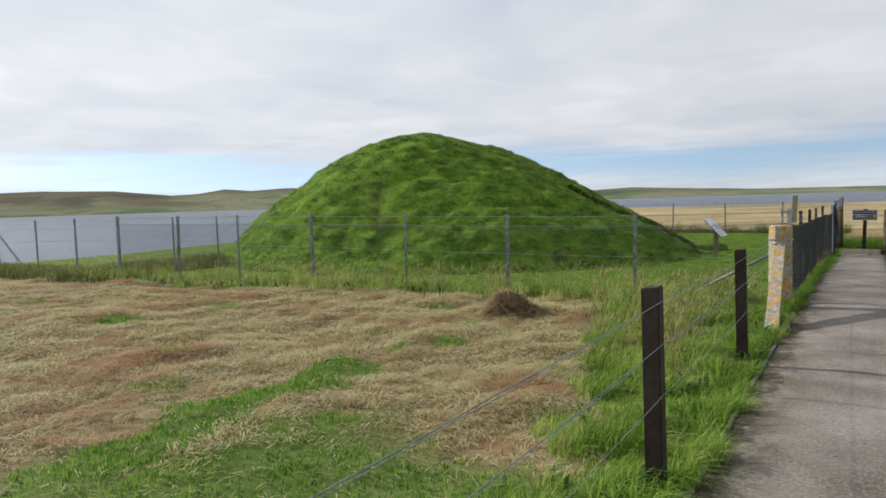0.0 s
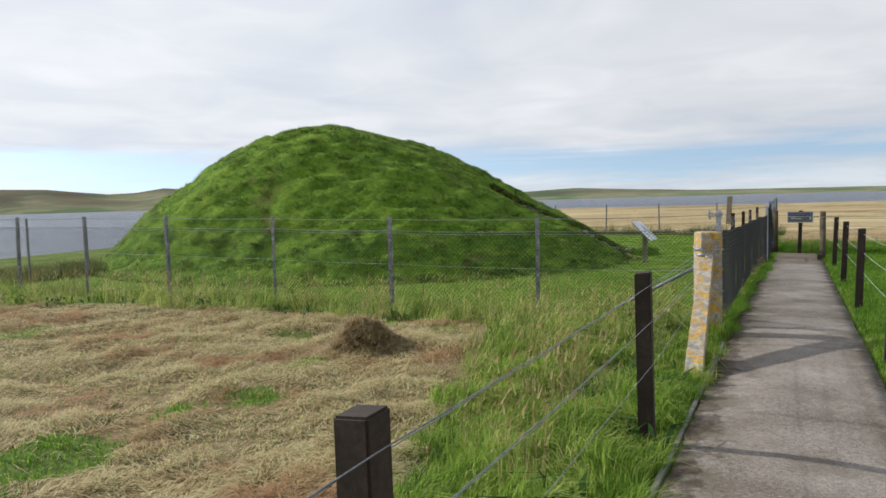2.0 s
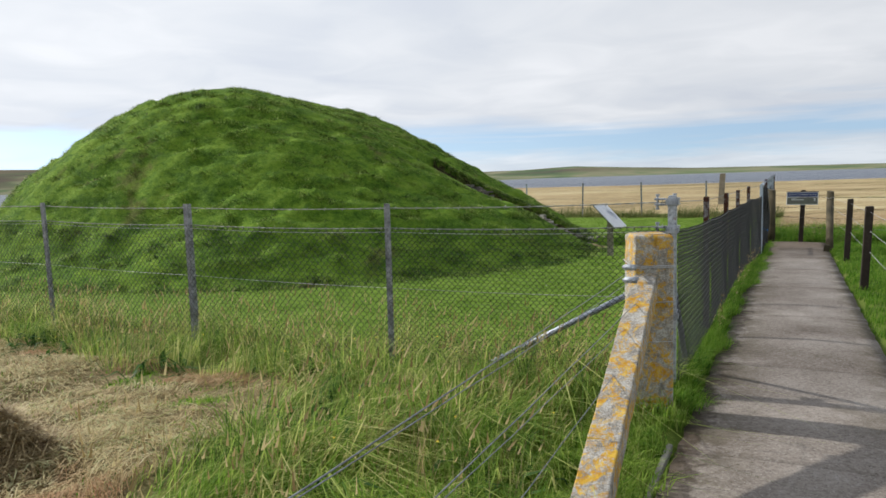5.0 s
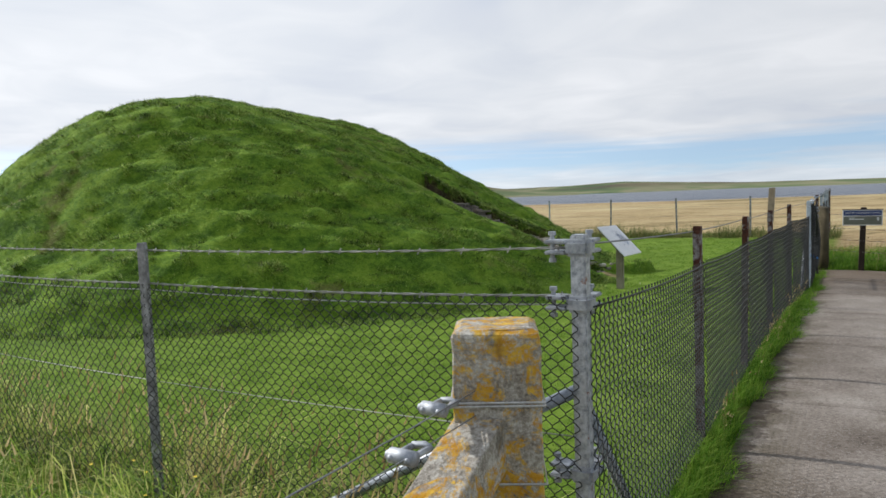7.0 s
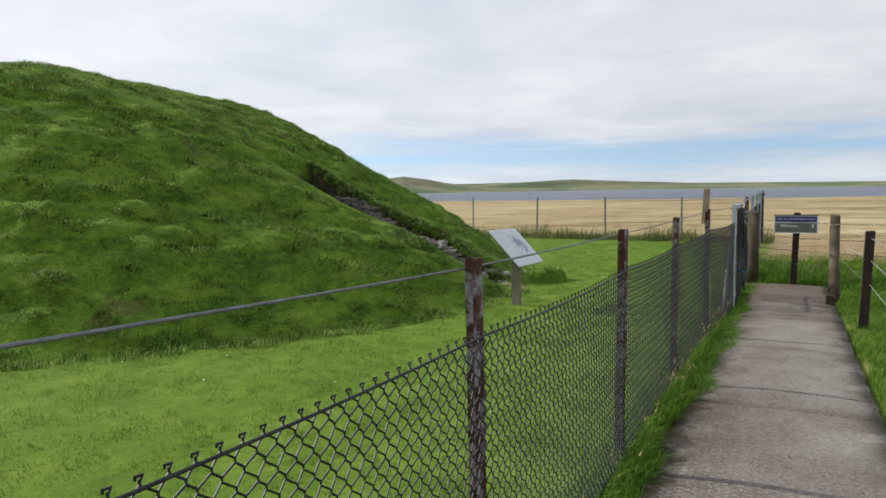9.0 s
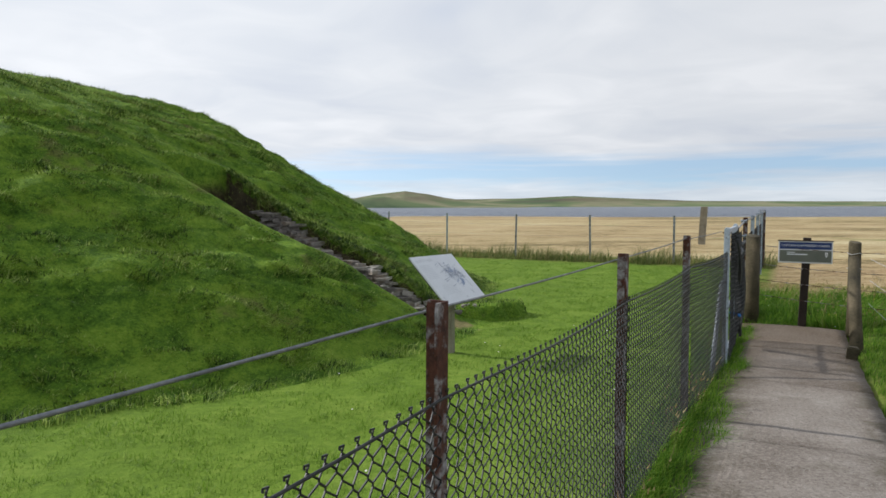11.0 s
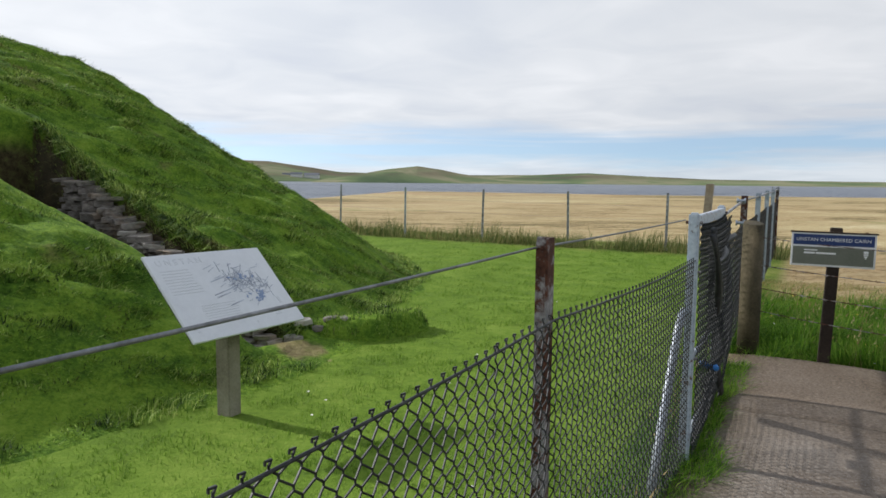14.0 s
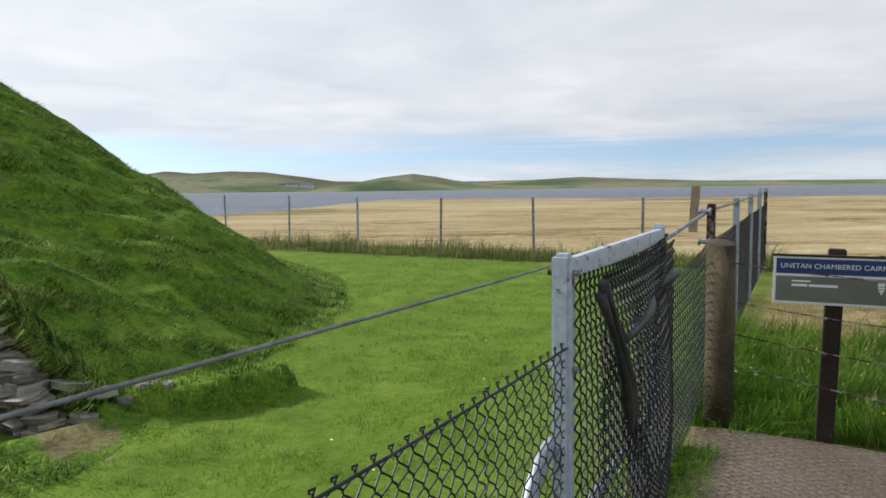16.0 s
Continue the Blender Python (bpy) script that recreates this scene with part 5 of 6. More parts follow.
def bank_stones():
    rng = random.Random(12)
    mesh_a = stone_mesh(rng, 1)
    for x, y, sx, sy, sz, turn in ((7.60, 19.90, 0.15, 0.10, 0.06, 25), (7.90, 20.02, 0.22, 0.10, 0.03, 40), (7.50, 19.82, 0.12, 0.10, 0.05, 10), (7.72, 19.93, 0.10, 0.08, 0.04, 75)):
        ob = new("flagstone", mesh_a)
        ob.matrix_world = pose(x, y, float(bank_z(np.array(x), np.array(y))) - 0.012, 3, -4, turn) @ Matrix.Diagonal((sx, sy, sz, 1))
        tagged(ob, "flat grey flagstone bedded in the turf bank", "stone", "stones in the turf bank")


bank_stones()

# ---- a farm on the far hillside ----
mat_harling = material("pale_harled_wall", speckled((0.55, 0.55, 0.53), (0.72, 0.72, 0.70), scale=0.3, fine=2), rough=0.9)
mat_slate = material("grey_slate_roof", speckled((0.13, 0.14, 0.16), (0.22, 0.23, 0.25), scale=0.3, fine=2), rough=0.8)


def farmhouse(x, y, turn, wide, deep, tall, label):
    z = min(((v.co.x - x) ** 2 + (v.co.y - y) ** 2, v.co.z) for v in far_hills.data.vertices)[1] - 3.5
    house = thing("farmhouse", (x, y, z), label, "house", "farm on the far hill")
    m = pose(x, y, z, 0, 0, turn)
    bm = bmesh.new()
    add_box(bm, m, wide, deep, tall + 3)
    part("wall", bm, mat_harling, house)
    bm = bmesh.new()
    h, k = tall + 3, deep * 0.55
    ends = [[bm.verts.new(m @ Vector((sx * wide * 0.51, yy, zz))) for yy, zz in ((-k, h - 0.2), (0, h + deep * 0.42), (k, h - 0.2))] for sx in (-1, 1)]
    a, b = ends
    for i in range(3):
        bm.faces.new((a[i], a[(i + 1) % 3], b[(i + 1) % 3], b[i]))
    bm.faces.new(a)
    bm.faces.new(b)
    part("roof", bm, mat_slate, house, "grey slate roof")


farmhouse(-176, 1205, 8, 20, 8, 5, "small white farmhouse with a grey roof on the far hill")
farmhouse(-151, 1211, -6, 26, 10, 4.5, "long pale barn with a grey roof on the far hill")
farmhouse(-196, 1218, 20, 14, 8, 4, "small pale outbuilding on the far hill")

# ---- grass and hay ----


def blade_material(name, *colours, own=0.5, fine=1.2, through_light=0.45, patch=None, wide=0.27):
    """Thin blades: part of the light shines through them."""
    def build(k, p):
        mine = k.n("ShaderNodeNewGeometry").outputs["Random Per Island"]
        f = k.math("ADD", k.math("MULTIPLY", mine, own), k.math("MULTIPLY", k.noise(p, fine, 4, 0.6), 1 - own))
        tones = [(r, g, b * 1.3 if g > r else b) for r, g, b in colours]
        low, high = 0.5 - wide, 0.5 + wide
        colour = k.ramp(f, [(low + (high - low) * i / (len(tones) - 1), c) for i, c in enumerate(tones)])
        if patch:
            scale, low, high, tone = patch
            colour = k.mix(k.math("MULTIPLY", k.step(k.noise(p, scale, 4, 0.65), low, high), 0.75), colour, tone)
        return colour
    m = material(name, build, rough=0.65, spec=0.2)
    tree = m.node_tree
    shader = next(x for x in tree.nodes if x.type == "BSDF_PRINCIPLED")
    thin = tree.nodes.new("ShaderNodeBsdfTranslucent")
    tree.links.new(shader.inputs["Base Color"].links[0].from_socket, thin.inputs[0])
    mixer = tree.nodes.new("ShaderNodeMixShader")
    mixer.inputs[0].default_value = through_light
    tree.links.new(shader.outputs[0], mixer.inputs[1])
    tree.links.new(thin.outputs[0], mixer.inputs[2])
    tree.links.new(mixer.outputs[0], next(x for x in tree.nodes if x.type == "OUTPUT_MATERIAL").inputs[0])
    return m


mat_lawn = blade_material("lawn_blades", (0.085, 0.165, 0.014), (0.125, 0.23, 0.018), (0.165, 0.28, 0.024), (0.25, 0.34, 0.06), own=0.42, fine=8.0, wide=0.24)
# near-black to pale blades at random, imitating shaded gaps and sunlit tips
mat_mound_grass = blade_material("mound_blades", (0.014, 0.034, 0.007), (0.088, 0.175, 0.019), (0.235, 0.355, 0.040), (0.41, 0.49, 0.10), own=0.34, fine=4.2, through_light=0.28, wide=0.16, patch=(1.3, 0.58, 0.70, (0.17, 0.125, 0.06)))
mat_tall = blade_material("tall_grass_blades", (0.030, 0.085, 0.010), (0.17, 0.30, 0.03), (0.39, 0.48, 0.08), (0.74, 0.67, 0.30), own=0.35, fine=2.6, through_light=0.5, wide=0.22)
mat_coarse = blade_material("coarse_grass_blades", (0.045, 0.075, 0.014), (0.095, 0.135, 0.025), (0.17, 0.19, 0.05), (0.34, 0.28, 0.12), fine=0.7)
mat_lush = blade_material("lush_grass_blades", (0.035, 0.105, 0.007), (0.10, 0.23, 0.015), (0.18, 0.34, 0.024), (0.28, 0.40, 0.05), through_light=0.55)
mat_verge = blade_material("verge_grass_blades", (0.030, 0.085, 0.010), (0.16, 0.30, 0.026), (0.34, 0.47, 0.06), (0.62, 0.60, 0.24), own=0.35, fine=2.8, through_light=0.55)
mat_parched = blade_material("parched_grass_blades", (0.09, 0.13, 0.02), (0.26, 0.27, 0.07), (0.42, 0.35, 0.15), (0.52, 0.44, 0.22), own=0.4, fine=1.5)
mat_weed = blade_material("dock_leaves", (0.025, 0.070, 0.010), (0.050, 0.120, 0.016), (0.085, 0.165, 0.03))
mat_dry = blade_material("dry_stalks", (0.24, 0.17, 0.07), (0.38, 0.29, 0.13), (0.52, 0.42, 0.22), own=0.8)
mat_hay = blade_material("hay_strands", (0.13, 0.09, 0.04), (0.44, 0.34, 0.16), (0.68, 0.56, 0.31), (0.42, 0.44, 0.16), (0.82, 0.72, 0.47), own=0.5, fine=5.0, through_light=0.35, wide=0.32, patch=(0.55, 0.51, 0.59, (0.42, 0.205, 0.105)))


mat_old_hay = blade_material("old_hay_strands", (0.08, 0.05, 0.025), (0.32, 0.23, 0.115), (0.52, 0.41, 0.22), (0.66, 0.56, 0.33), own=0.35, fine=5.0, through_light=0.15)


def blades(name, label, category, pos, height, width, lean, mat, normal=None, bend=0.5, kind="stuff", seed=1, three=True, soft=None):
    """Grass as one mesh: a blade at each place, leaning and bending over; soft: normals that the blades share with the turf under them."""
    rng = np.random.default_rng(seed)
    n = len(pos)
    turn = rng.uniform(0, 2 * math.pi, n)
    out = np.stack([np.cos(turn), np.sin(turn), np.zeros(n)], 1)
    out = out + np.asarray(lean)
    side = np.stack([-np.sin(turn), np.cos(turn), np.zeros(n)], 1)
    up = np.zeros((n, 3))
    up[:, 2] = 1
    if normal is not None:
        up = up * 0.45 + normal * 0.55
    h = height[:, None]
    w = width[:, None]
    amount = rng.uniform(0.15, 1.0, n)[:, None] * bend
    base_a, base_b = pos - side * w / 2, pos + side * w / 2
    mid = pos + up * h * 0.55 + out * h * amount * 0.28
    tip = pos + up * h * (1 - 0.35 * amount) + out * h * amount
    if three:
        mid_a, mid_b = mid - side * w * 0.38, mid + side * w * 0.38
        verts = np.stack([base_a, base_b, mid_b, mid_a, tip], 1).reshape(-1, 3)
        i = np.arange(n)[:, None] * 5
        faces = np.concatenate([i + [[0, 1, 2]], i + [[0, 2, 3]], i + [[3, 2, 4]]], 1).reshape(-1, 3)
    else:
        if soft is not None:
            away = (np.cross(base_b - base_a, tip - base_a) * soft).sum(1) < 0
            base_a[away], base_b[away] = base_b[away], base_a[away].copy()
        verts = np.stack([base_a, base_b, tip], 1).reshape(-1, 3)
        faces = (np.arange(n)[:, None] * 3 + [[0, 1, 2]]).reshape(-1, 3)
    ob = new(name, raw_mesh(name, verts, faces, mat, soft is not None))
    if soft is not None and not three:
        ob.data.normals_split_custom_set_from_vertices(np.repeat(soft, 3, axis=0).tolist())
    return tagged(ob, label, category, kind=kind)


def strewn(s0, s1, n0, n1, count, seed, keep=None, clump=0.0):
    """Places on the ground within a stretch of the plan; clump gathers them in tufts."""
    rng = np.random.default_rng(seed)
    s, n = rng.uniform(s0, s1, count), rng.uniform(n0, n1, count)
    if clump:
        tufts = max(4, int(count / 14))
        i = rng.integers(0, tufts, count)
        s = rng.uniform(s0, s1, tufts)[i] + rng.normal(0, clump, count)
        n = rng.uniform(n0, n1, tufts)[i] + rng.normal(0, clump, count)
    ok = (s > s0) & (s < s1) & (n > n0) & (n < n1)
    s, n = s[ok], n[ok]
    if keep is not None:
        ok = keep(s, n, rng)
        s, n = s[ok], n[ok]
    x, y = s * D.x + n * N.x, s * D.y + n * N.y
    return np.stack([x, y, ground_height(x, y) - 0.008], 1), rng


def hay_edge(s):
    """How far across the plan the mown field begins, left of the path."""
    return -1.12 - 0.35 * np.clip(s - 3.5, 0, 9)


def blown(pos, much):
    """A lean that changes from tuft to tuft, as wind and rain lay grass over."""
    a = relief(pos[:, 0], pos[:, 1], 0.45, 2)
    b = relief(pos[:, 1] + 7, pos[:, 0], 0.55, 2)
    return np.stack([0.35 + much * a, -0.25 + much * b, -0.25 * np.abs(a)], 1)


def grass_everywhere():
    wind = np.array([0.35, -0.2, 0.0])
    off_mound = lambda s, n: mound_rho(s * D.x + n * N.x, s * D.y + n * N.y) > 1.0
    # lawn inside the fence, thickest beside the path
    pos, rng = strewn(10.5, 30.6, -12, -0.85, 560000, 11, lambda s, n, r: off_mound(s, n) & (np.hypot(s * D.x + n * N.x - WORN[0], s * D.y + n * N.y - WORN[1]) > 0.30 + 0.1 * np.sin(9 * s)) & (r.random(len(s)) < np.clip(1.15 - 0.085 * -n, 0.12, 1) * np.clip(1.3 - 0.035 * (s - 10), 0.3, 1)))
    blades("lawn_grass", "short mown bright green lawn grass", "grass", pos, rng.uniform(0.016, 0.045, len(pos)) * np.clip(0.9 + 0.8 * clods(pos[:, 0], pos[:, 1], 0.16, 2), 0.3, 1.8), rng.uniform(0.005, 0.010, len(pos)), wind, mat_lawn, bend=0.9, seed=21, three=False)
    # a ragged foot of grass where the lawn meets the mound
    rim = lambda s, n: mound_rho(s * D.x + n * N.x, s * D.y + n * N.y)
    pos, rng = strewn(10.5, 29, -21, -2.0, 500000, 10, lambda s, n, r: (rim(s, n) > 0.985) & (rim(s, n) < 1.03 + 0.012 * np.sin(5 * s + 3 * n)) & (edge_of_cut(s * D.x + n * N.x, s * D.y + n * N.y) < -0.3) & (np.hypot(s * D.x + n * N.x - WORN[0], s * D.y + n * N.y - WORN[1]) > 0.32), 0.06)
    blades("mound_foot_grass", "longer uncut grass at the foot of the mound", "grass", pos, rng.uniform(0.04, 0.12, len(pos)), rng.uniform(0.005, 0.009, len(pos)), blown(pos, 0.6), mat_mound_grass, bend=0.9, seed=20)
    # verge between the mown field and the path fence
    pos, rng = strewn(-1.0, 10.6, -2.4, -0.56, 120000, 12, lambda s, n, r: (n > hay_edge(s) - 0.35 + 0.75 * r.random(len(s)) ** 1.5 + 0.15 * np.sin(s * 4.3)) & (n < -0.62 + 0.05 * np.sin(s * 5.1) + 0.04 * np.sin(s * 13)), 0.06)
    h = rng.uniform(0.06, 0.20, len(pos)) * np.clip(0.85 + 0.8 * clods(pos[:, 0], pos[:, 1], 0.28, 2), 0.25, 1.7)
    blades("verge_grass", "lush green grass along the path fence", "grass", pos, h, rng.uniform(0.004, 0.009, len(pos)), blown(pos, 0.9), mat_verge, bend=1.1, seed=22)
    # tall grass in front of the enclosure fence and in its corner
    def tall_zone(s, n, r):
        inner = (s > 9.5 + 0.25 * np.sin(n * 1.7)) | ((n > hay_edge(s) + 0.12 * np.sin(s * 3)) & (s > 5.2) & (n < -0.95))
        return inner & (r.random(len(s)) < np.clip(1.15 + 0.05 * n, 0.25, 1))
    pos, rng = strewn(4.4, 10.9, -22, -0.95, 150000, 13, tall_zone, 0.07)
    along = pos[:, 0] * D.x + pos[:, 1] * D.y
    h = rng.uniform(0.10, 0.36, len(pos)) * (0.75 + 0.5 * rng.random(len(pos))) * (0.45 + 0.55 * smooth(6.0, 9.2, along))
    h = h * np.clip(0.9 + 0.95 * clods(pos[:, 0], pos[:, 1], 0.42, 2), 0.25, 1.9)
    blades("tall_grass", "tall uneven meadow grass against the fence", "grass", pos, h, rng.uniform(0.004, 0.009, len(pos)), blown(pos, 1.5), mat_tall, bend=1.5, seed=23)
    pos, rng = strewn(4.8, 10.9, -18, -1.05, 13000, 14, tall_zone, 0.10)
    stalks("dry_grass_stalks", "straw-coloured flowering grass stalks with seed heads", pos, rng, 0.25, 0.58)
    # foot of the chain-link fence
    pos, rng = strewn(10.0, 21.9, -0.86, -0.38, 60000, 15, lambda s, n, r: n < -0.60 + 0.15 * smooth(14, 17.5, s) + 0.05 * np.sin(s * 3.3) + 0.03 * np.sin(s * 8.1), 0.04)
    blades("fence_foot_grass", "tufts of green grass along the foot of the fence", "grass", pos, rng.uniform(0.05, 0.17, len(pos)), rng.uniform(0.004, 0.007, len(pos)), wind, mat_lush, bend=0.9, seed=24)
    pos, rng = strewn(12.0, 21.5, -0.80, -0.62, 420, 16, None, 0.06)
    stalks("dry_grass_stalks", "dry stalks caught in the fence foot", pos, rng, 0.10, 0.30)
    # right of the path
    pos, rng = strewn(5.0, 22.4, 0.52, 2.4, 76000, 17, lambda s, n, r: n > 0.58 + 0.05 * np.sin(s * 2.7) + 0.03 * np.sin(s * 7.1), 0.05)
    blades("verge_grass", "green verge grass under the timber fence", "grass", pos, rng.uniform(0.025, 0.10, len(pos)), rng.uniform(0.004, 0.008, len(pos)), wind, mat_lush, bend=0.9, seed=25)
    # beyond the end of the path
    pos, rng = strewn(22.1, 25.2, -0.9, 4.2, 95000, 18, lambda s, n, r: (s > 22.35 + 0.12 * np.sin(n * 5)) | (n > 0.75), 0.06)
    blades("tall_grass", "tall green grass behind the sign", "grass", pos, (0.05 + 0.24 * rng.random(len(pos)) ** 1.6) * np.clip(0.9 + 0.6 * relief(pos[:, 0], pos[:, 1], 0.25), 0.3, 1.7), rng.uniform(0.004, 0.008, len(pos)), blown(pos, 1.0), mat_lush, bend=1.3, seed=26)
    pos, rng = strewn(23.7, 27.5, -0.9, 5.0, 26000, 69, None, 0.07)
    blades("tall_grass", "dry yellowish grass beyond the path end", "grass", pos, rng.uniform(0.02, 0.09, len(pos)), rng.uniform(0.004, 0.008, len(pos)), blown(pos, 0.9), mat_parched, bend=1.2, seed=70)
    pos, rng = strewn(22.3, 26.5, -0.6, 4.5, 1200, 68, None, 0.08)
    stalks("dry_grass_stalks", "dry stalks among the grass behind the sign", pos, rng, 0.18, 0.42)
    # along the far and west sides of the enclosure
    pos, rng = strewn(30.5, 32.2, -16.5, -0.3, 24000, 19, None, 0.12)
    blades("tall_grass", "rough tall grass along the far fence", "grass", pos, (0.05 + 0.42 * rng.random(len(pos)) ** 2) * np.clip(0.75 + 0.7 * relief(pos[:, 0], pos[:, 1], 0.7), 0.15, 1.6), rng.uniform(0.006, 0.012, len(pos)), blown(pos, 0.8), mat_coarse, bend=0.8, seed=27)
    pos, rng = strewn(8.8, 31, -18.5, -15.4, 42000, 20, None, 0.10)
    blades("tall_grass", "rough tall grass by the water-side fence", "grass", pos, rng.uniform(0.10, 0.40, len(pos)), rng.uniform(0.008, 0.016, len(pos)), blown(pos, 0.8), mat_coarse, bend=0.8, seed=28)
    pos, rng = strewn(8.9, 10.8, -30, -18, 24000, 31, None, 0.10)
    blades("tall_grass", "rough tall grass along the field edge", "grass", pos, rng.uniform(0.10, 0.36, len(pos)), rng.uniform(0.008, 0.016, len(pos)), blown(pos, 0.8), mat_coarse, bend=0.8, seed=38)


def stalks(name, label, pos, rng, low, high):
    """Thin dry stems, each with a small feathery head."""
    n = len(pos)
    h = rng.uniform(low, high, n)
    turn = rng.uniform(0, 2 * math.pi, n)
    lean = np.stack([np.cos(turn), np.sin(turn), np.zeros(n)], 1) * (h * rng.uniform(0.08, 0.45, n))[:, None]
    lean += np.array([0.12, -0.06, 0]) * h[:, None]
    up = np.zeros((n, 3))
    up[:, 2] = h
    tip = pos + up + lean
    neck = pos + up * 0.86 + lean * 0.74
    side = np.stack([-np.sin(turn), np.cos(turn), np.zeros(n)], 1)
    verts = np.stack([pos - side * 0.0018, pos + side * 0.0018, neck, neck - side * 0.006, neck + side * 0.006, tip], 1).reshape(-1, 3)
    i = np.arange(n)[:, None] * 6
    faces = np.concatenate([i + [[0, 1, 2]], i + [[3, 4, 5]]], 1).reshape(-1, 3)
    tagged(new(name, raw_mesh(name, verts, faces, mat_dry)), label, "grass", kind="stuff")


def mound_grass():
    rng = np.random.default_rng(41)
    n, m, each = 420000, 26000, 20
    x, y = rng.uniform(-10, 9.5, n), rng.uniform(13.8, 27, n)
    cx, cy = np.repeat(rng.uniform(-10, 9.5, m), each), np.repeat(rng.uniform(13.8, 27, m), each)
    x, y = np.concatenate([x, cx + rng.normal(0, 0.05, m * each)]), np.concatenate([y, cy + rng.normal(0, 0.04, m * each)])
    tufted = np.arange(len(x)) >= n
    n = len(x)
    rho = mound_rho(x, y)
    e = 0.06
    z = mound_height(x, y)
    gx, gy = (mound_height(x + e, y) - z) / e, (mound_height(x, y + e) - z) / e
    steep = np.hypot(gx, gy)
    back = (gx * (x - 5.5) + gy * (y - 9)) < -0.6 * np.hypot(x - 5.5, y - 9)
    tuft = 1.3 * clods(x, y + 1.2 * z, 0.30, 2, 3.0)
    lip = edge_of_cut(x, y)
    ok = (rho < 1.03) & (lip < -0.03) & (np.hypot(x - WORN[0], y - WORN[1]) > 0.22 + 0.14 * clods(x, y, 0.15, 2)) & (steep < 2.2) & ~back & (rng.random(n) < np.clip(0.62 + 0.3 * tuft, 0.2, 1))
    x, y, z, gx, gy, tuft, tufted, lip = (a[ok] for a in (x, y, z, gx, gy, tuft, tufted, lip))
    pos = np.stack([x, y, z - 0.01], 1)
    normal = np.stack([-gx, -gy, np.ones_like(gx)], 1)
    normal /= np.linalg.norm(normal, axis=1, keepdims=True)
    down = np.stack([-gx, -gy, -0.4 * np.hypot(gx, gy)], 1) * 0.9
    shading = normal + rng.normal(0, 0.46, normal.shape)
    shading /= np.linalg.norm(shading, axis=1, keepdims=True)
    h = rng.uniform(0.018, 0.052, len(x)) * (1 + 0.8 * np.clip(tuft, -0.6, 1)) * np.where(tufted, 1.3, 0.75) * (0.35 + 0.65 * smooth(-0.05, -0.4, lip)) * (0.6 + 0.4 * smooth(4.9, 3.0, z))
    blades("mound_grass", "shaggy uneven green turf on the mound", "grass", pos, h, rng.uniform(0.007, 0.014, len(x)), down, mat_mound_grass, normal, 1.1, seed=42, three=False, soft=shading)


def hay():
    """Cut hay lying over the field in loose swaths."""
    rng = np.random.default_rng(51)
    n = 520000
    s = -1.0 + 11 * rng.random(n) ** 0.9
    t = -0.95 - 17 * rng.random(n) ** 1.5
    x, y = s * D.x + t * N.x, s * D.y + t * N.y
    heap = 1.1 * clods(x, y, 0.34, 3, 6.0) + 0.4 * clods(x, y, 1.2, 2, 5.0)
    edge = t < hay_edge(s) + 0.22 * clods(x, y, 0.5, 2, 7.0)
    near = np.clip(green_amount(x, y), 0, 1)
    ok = edge & (s < 9.75 + 0.2 * np.sin(t * 1.9)) & (rng.random(n) < np.clip(0.62 + 0.55 * heap - 0.85 * near, 0.03, 1))
    x, y, heap, t = x[ok], y[ok], heap[ok], t[ok]
    n = len(x)
    z = ground_height(x, y) + rng.uniform(0.0, 1.0, n) * (0.025 + 0.05 * np.clip(heap, 0, 1))
    turn = rng.normal(0.35, 0.6, n) + 2.6 * clods(x, y, 0.5, 2, 4.0)
    long = rng.uniform(0.035, 0.125, n)
    way = np.stack([np.cos(turn), np.sin(turn), rng.normal(0, 0.2, n)], 1) * long[:, None] / 2
    side = np.stack([-np.sin(turn), np.cos(turn), np.zeros(n)], 1) * (rng.uniform(0.0010, 0.0026, n) * (1 + 0.10 * np.clip(-t - 2, 0, 12)))[:, None]
    c = np.stack([x, y, z], 1)
    arch = np.zeros((n, 3))
    arch[:, 2] = rng.uniform(0, 0.02, n)
    verts = np.stack([c - way - side, c - way + side, c + arch + side * 1.2, c + arch - side * 1.2, c + way], 1).reshape(-1, 3)
    i = np.arange(n)[:, None] * 5
    faces = np.concatenate([i + [[0, 1, 2]], i + [[0, 2, 3]], i + [[3, 2, 4]]], 1).reshape(-1, 3)
    tagged(new("hay", raw_mesh("hay", verts, faces, mat_hay)), "dry cut hay lying loose over the field", "hay", kind="stuff")
    # green regrowth in tufts between the hay
    pos, rng2 = strewn(-1.2, 9.4, -13, -1.4, 330000, 52, lambda s, n, r: (r.random(len(s)) < np.clip(0.06 + 0.95 * green_amount(s * D.x + n * N.x, s * D.y + n * N.y), 0.03, 1)), 0.06)
    blades("regrowth_grass", "short green grass growing up between the hay", "grass", pos, rng2.uniform(0.015, 0.06, len(pos)), rng2.uniform(0.005, 0.010, len(pos)), np.array([0.3, -0.1, 0]), mat_lush, bend=0.9, seed=53)


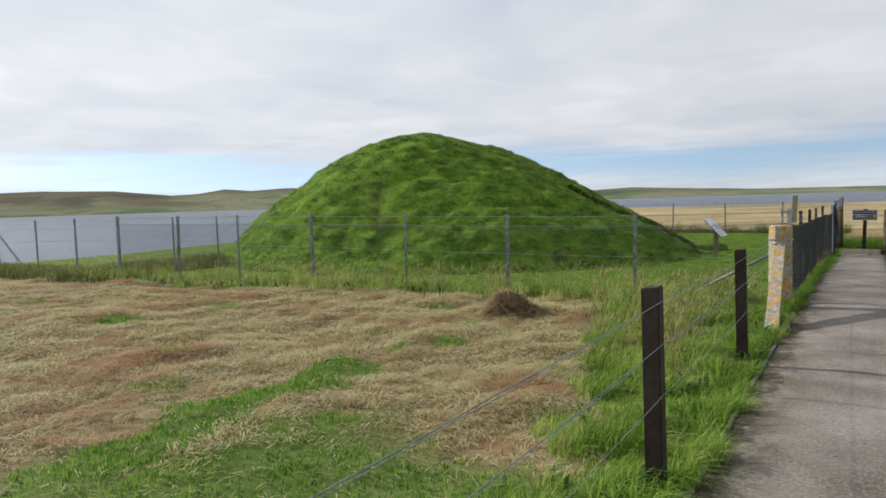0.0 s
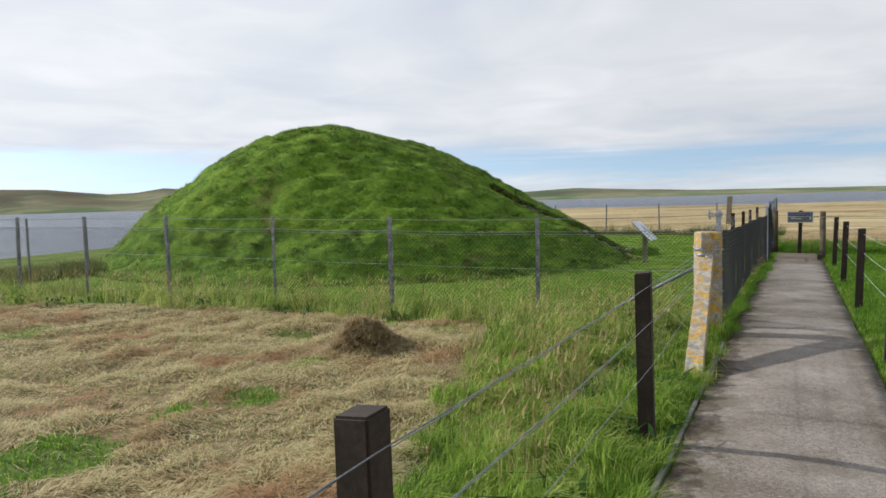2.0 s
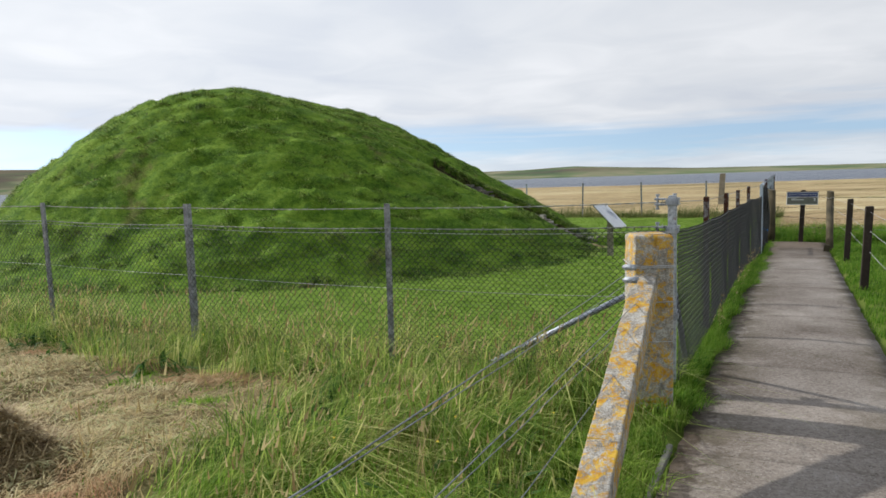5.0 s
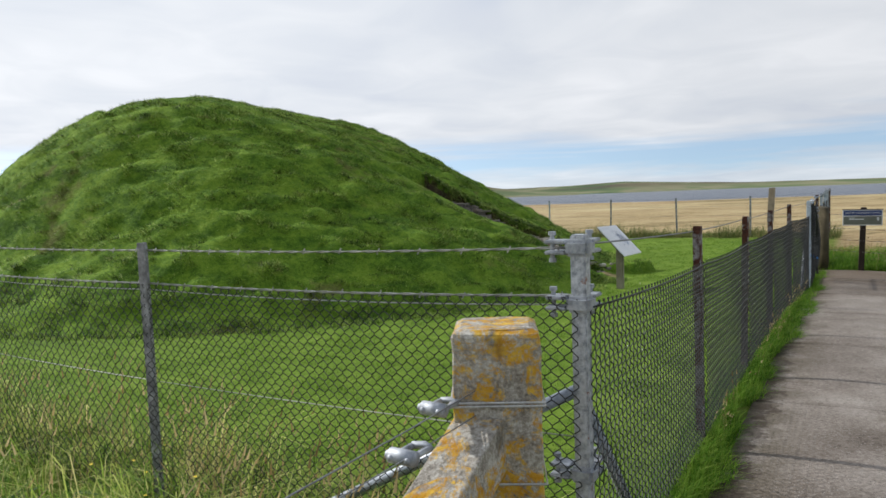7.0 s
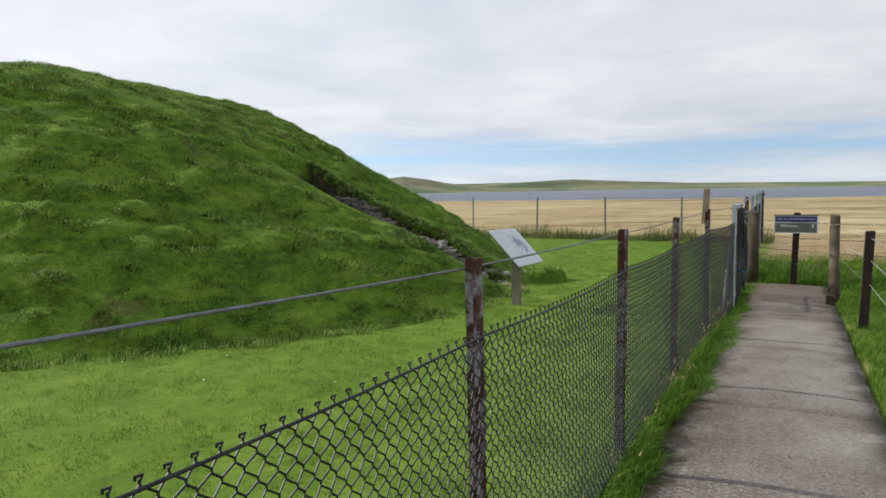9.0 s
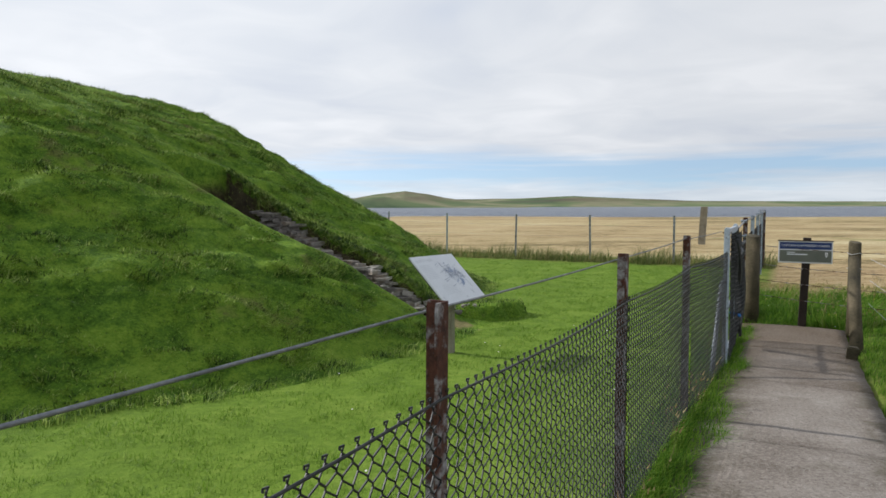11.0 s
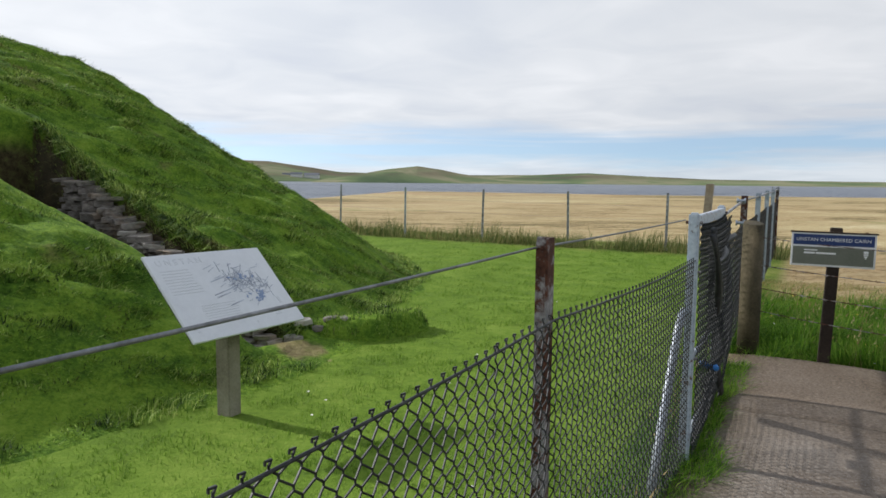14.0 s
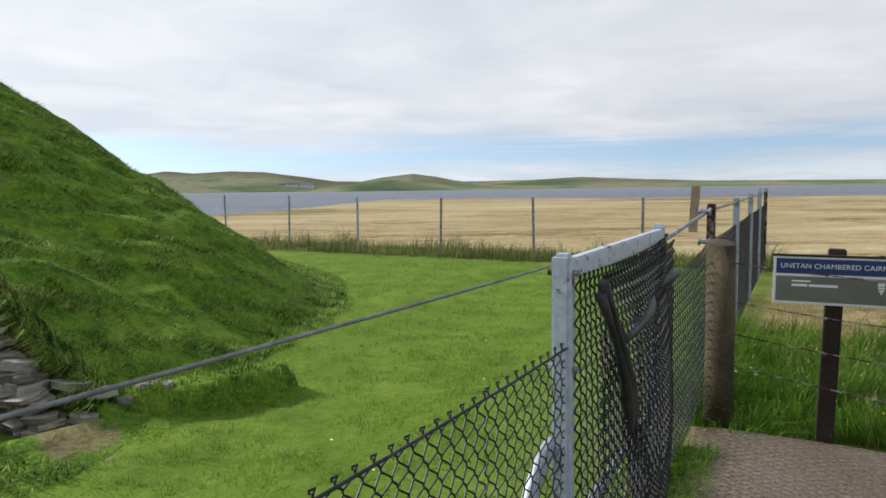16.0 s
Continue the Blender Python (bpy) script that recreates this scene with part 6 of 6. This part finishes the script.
def hay_pile():
    """A raked heap of darker hay."""
    rng = np.random.default_rng(61)
    n = 6500
    a, r = rng.uniform(0, 2 * math.pi, n), np.abs(rng.normal(0, 0.155, n))
    x, y = 0.86 + r * np.cos(a) * 1.5 - 0.15 * np.sin(a), 8.55 + r * np.sin(a) * 1.0
    top = 0.28 * np.exp(-((x - 0.86) ** 2 / 0.09 + (y - 8.55) ** 2 / 0.06)) + 0.09 * np.exp(-((x - 0.62) ** 2 / 0.05 + (y - 8.3) ** 2 / 0.04))
    z = ground_height(x, y) + top * rng.uniform(0.2, 1.05, n)
    turn = rng.uniform(0, 2 * math.pi, n)
    long = rng.uniform(0.06, 0.20, n)
    way = np.stack([np.cos(turn), np.sin(turn), rng.normal(0, 0.35, n)], 1) * long[:, None] / 2
    side = np.stack([-np.sin(turn), np.cos(turn), np.zeros(n)], 1) * 0.0035
    c = np.stack([x, y, z], 1)
    verts = np.stack([c - way - side, c - way + side, c + way + side * 0.5, c + way - side * 0.5], 1).reshape(-1, 3)
    faces = np.arange(n)[:, None] * 4 + [[0, 1, 2, 3]]
    tagged(new("hay_mound", raw_mesh("hay_mound", verts, faces, mat_old_hay)), "small raked heap of brown hay on the mown field", "hay heap")


def bank_grass():
    rng = np.random.default_rng(71)
    x, y = rng.uniform(6.95, 9.2, 16000), rng.uniform(19.15, 21.1, 16000)
    z = bank_z(x, y)
    ok = (z > ground_z(x, y) + 0.005) & (rng.random(16000) < np.clip(0.55 + 0.5 * relief(x, y, 0.2), 0.05, 1))
    pos = np.stack([x, y, z], 1)[ok]
    blades("bank_grass", "tufted grass on the turf bank", "grass", pos, rng.uniform(0.02, 0.065, len(pos)), rng.uniform(0.005, 0.009, len(pos)), np.array([0.3, -0.3, 0]), mat_mound_grass, bend=0.9, seed=72)


def lip_grass():
    """Longer grass hanging over the upper lip of the passage cut."""
    rng = np.random.default_rng(75)
    n = rng.uniform(-7.9, -4.0, 9000)
    s = 20.60 + 0.20 * rng.random(9000)
    x, y = s * D.x + n * N.x, s * D.y + n * N.y
    pos = np.stack([x, y, mound_height(x, y) - 0.01], 1)
    blades("lip_grass", "longer grass hanging over the lip of the passage cut", "grass", pos, rng.uniform(0.05, 0.16, len(pos)), rng.uniform(0.005, 0.010, len(pos)), np.array([-D.x * 1.1, -D.y * 1.1, -0.7]), mat_mound_grass, bend=1.2, seed=76)


def weeds():
    """Broad dock leaves in clumps before the fence."""
    rng = np.random.default_rng(81)
    spots = [(9.6, -12.9), (9.5, -12.2), (9.9, -8.6), (9.7, -7.9), (9.8, -9.6), (9.6, -5.9), (9.5, -15.2), (9.7, -14.4), (7.6, -1.1), (6.2, -1.0), (7.9, -1.6), (8.6, -1.3), (9.0, -2.4), (9.4, -4.4), (5.2, -1.05), (9.9, -10.8), (7.2, -1.25), (7.4, -1.05), (6.9, -1.3), (9.7, -6.6), (9.6, -11.4), (9.5, -16.4), (9.6, -17.6), (9.6, -13.6), (9.8, -3.4), (4.3, -1.0), (3.1, -0.95)]
    at = []
    for s, n in spots:
        c = sn(s, n)
        m = 22
        x, y = c.x + rng.normal(0, 0.16, m), c.y + rng.normal(0, 0.16, m)
        at.append(np.stack([x, y, ground_height(x, y)], 1))
    pos = np.concatenate(at)
    blades("dock_weeds", "dark green broad-leaved docks among the grass", "weeds", pos, rng.uniform(0.08, 0.22, len(pos)), rng.uniform(0.025, 0.05, len(pos)), np.array([0.2, -0.2, 0]), mat_weed, bend=1.7, seed=82)


mat_yellow = material("yellow_petals", speckled((0.60, 0.42, 0.02), (0.75, 0.58, 0.05), scale=30, fine=90), rough=0.7)
mat_petal = material("white_petals", speckled((0.66, 0.66, 0.62), (0.80, 0.80, 0.77), scale=30, fine=90), rough=0.7)


def flowers(name, label, mat, places, low, high, size, seed):
    rng = np.random.default_rng(seed)
    n = len(places)
    c = places.copy()
    c[:, 2] += rng.uniform(low, high, n)
    a = rng.uniform(0, 6.28, n)
    verts, faces = [], []
    for i in range(n):
        for k in range(5):
            t = a[i] + k * 1.2566
            verts.append(c[i] + np.array([math.cos(t), math.sin(t), 0.35 * math.sin(2 * t)]) * size)
        faces.append([i * 5 + k for k in range(5)])
    tagged(new(name, raw_mesh(name, verts, faces, mat)), label, "flowers", kind="stuff")


def all_flowers():
    pos, rng = strewn(5.0, 10.4, -9, -1.0, 170, 91, lambda s, n, r: (s > 9.3) | (n > -2.4))
    flowers("yellow_flowers", "small yellow flowers in the verge", mat_yellow, pos, 0.14, 0.34, 0.009, 92)
    pos, rng = strewn(22.4, 25.0, -0.5, 3.0, 30, 93)
    flowers("yellow_flowers", "small yellow flowers behind the sign", mat_yellow, pos, 0.15, 0.32, 0.010, 94)
    pos, rng = strewn(22.3, 23.4, -0.5, 2.0, 14, 95)
    flowers("white_flowers", "white clover heads beside the path end", mat_petal, pos, 0.06, 0.16, 0.012, 96)
    pos, rng = strewn(14.0, 24.0, -5.5, -1.0, 40, 97)
    flowers("white_flowers", "scattered daisies in the lawn", mat_petal, pos, 0.03, 0.05, 0.010, 98)


grass_everywhere()
bank_grass()
lip_grass()
weeds()
all_flowers()
mound_grass()
hay()
hay_pile()
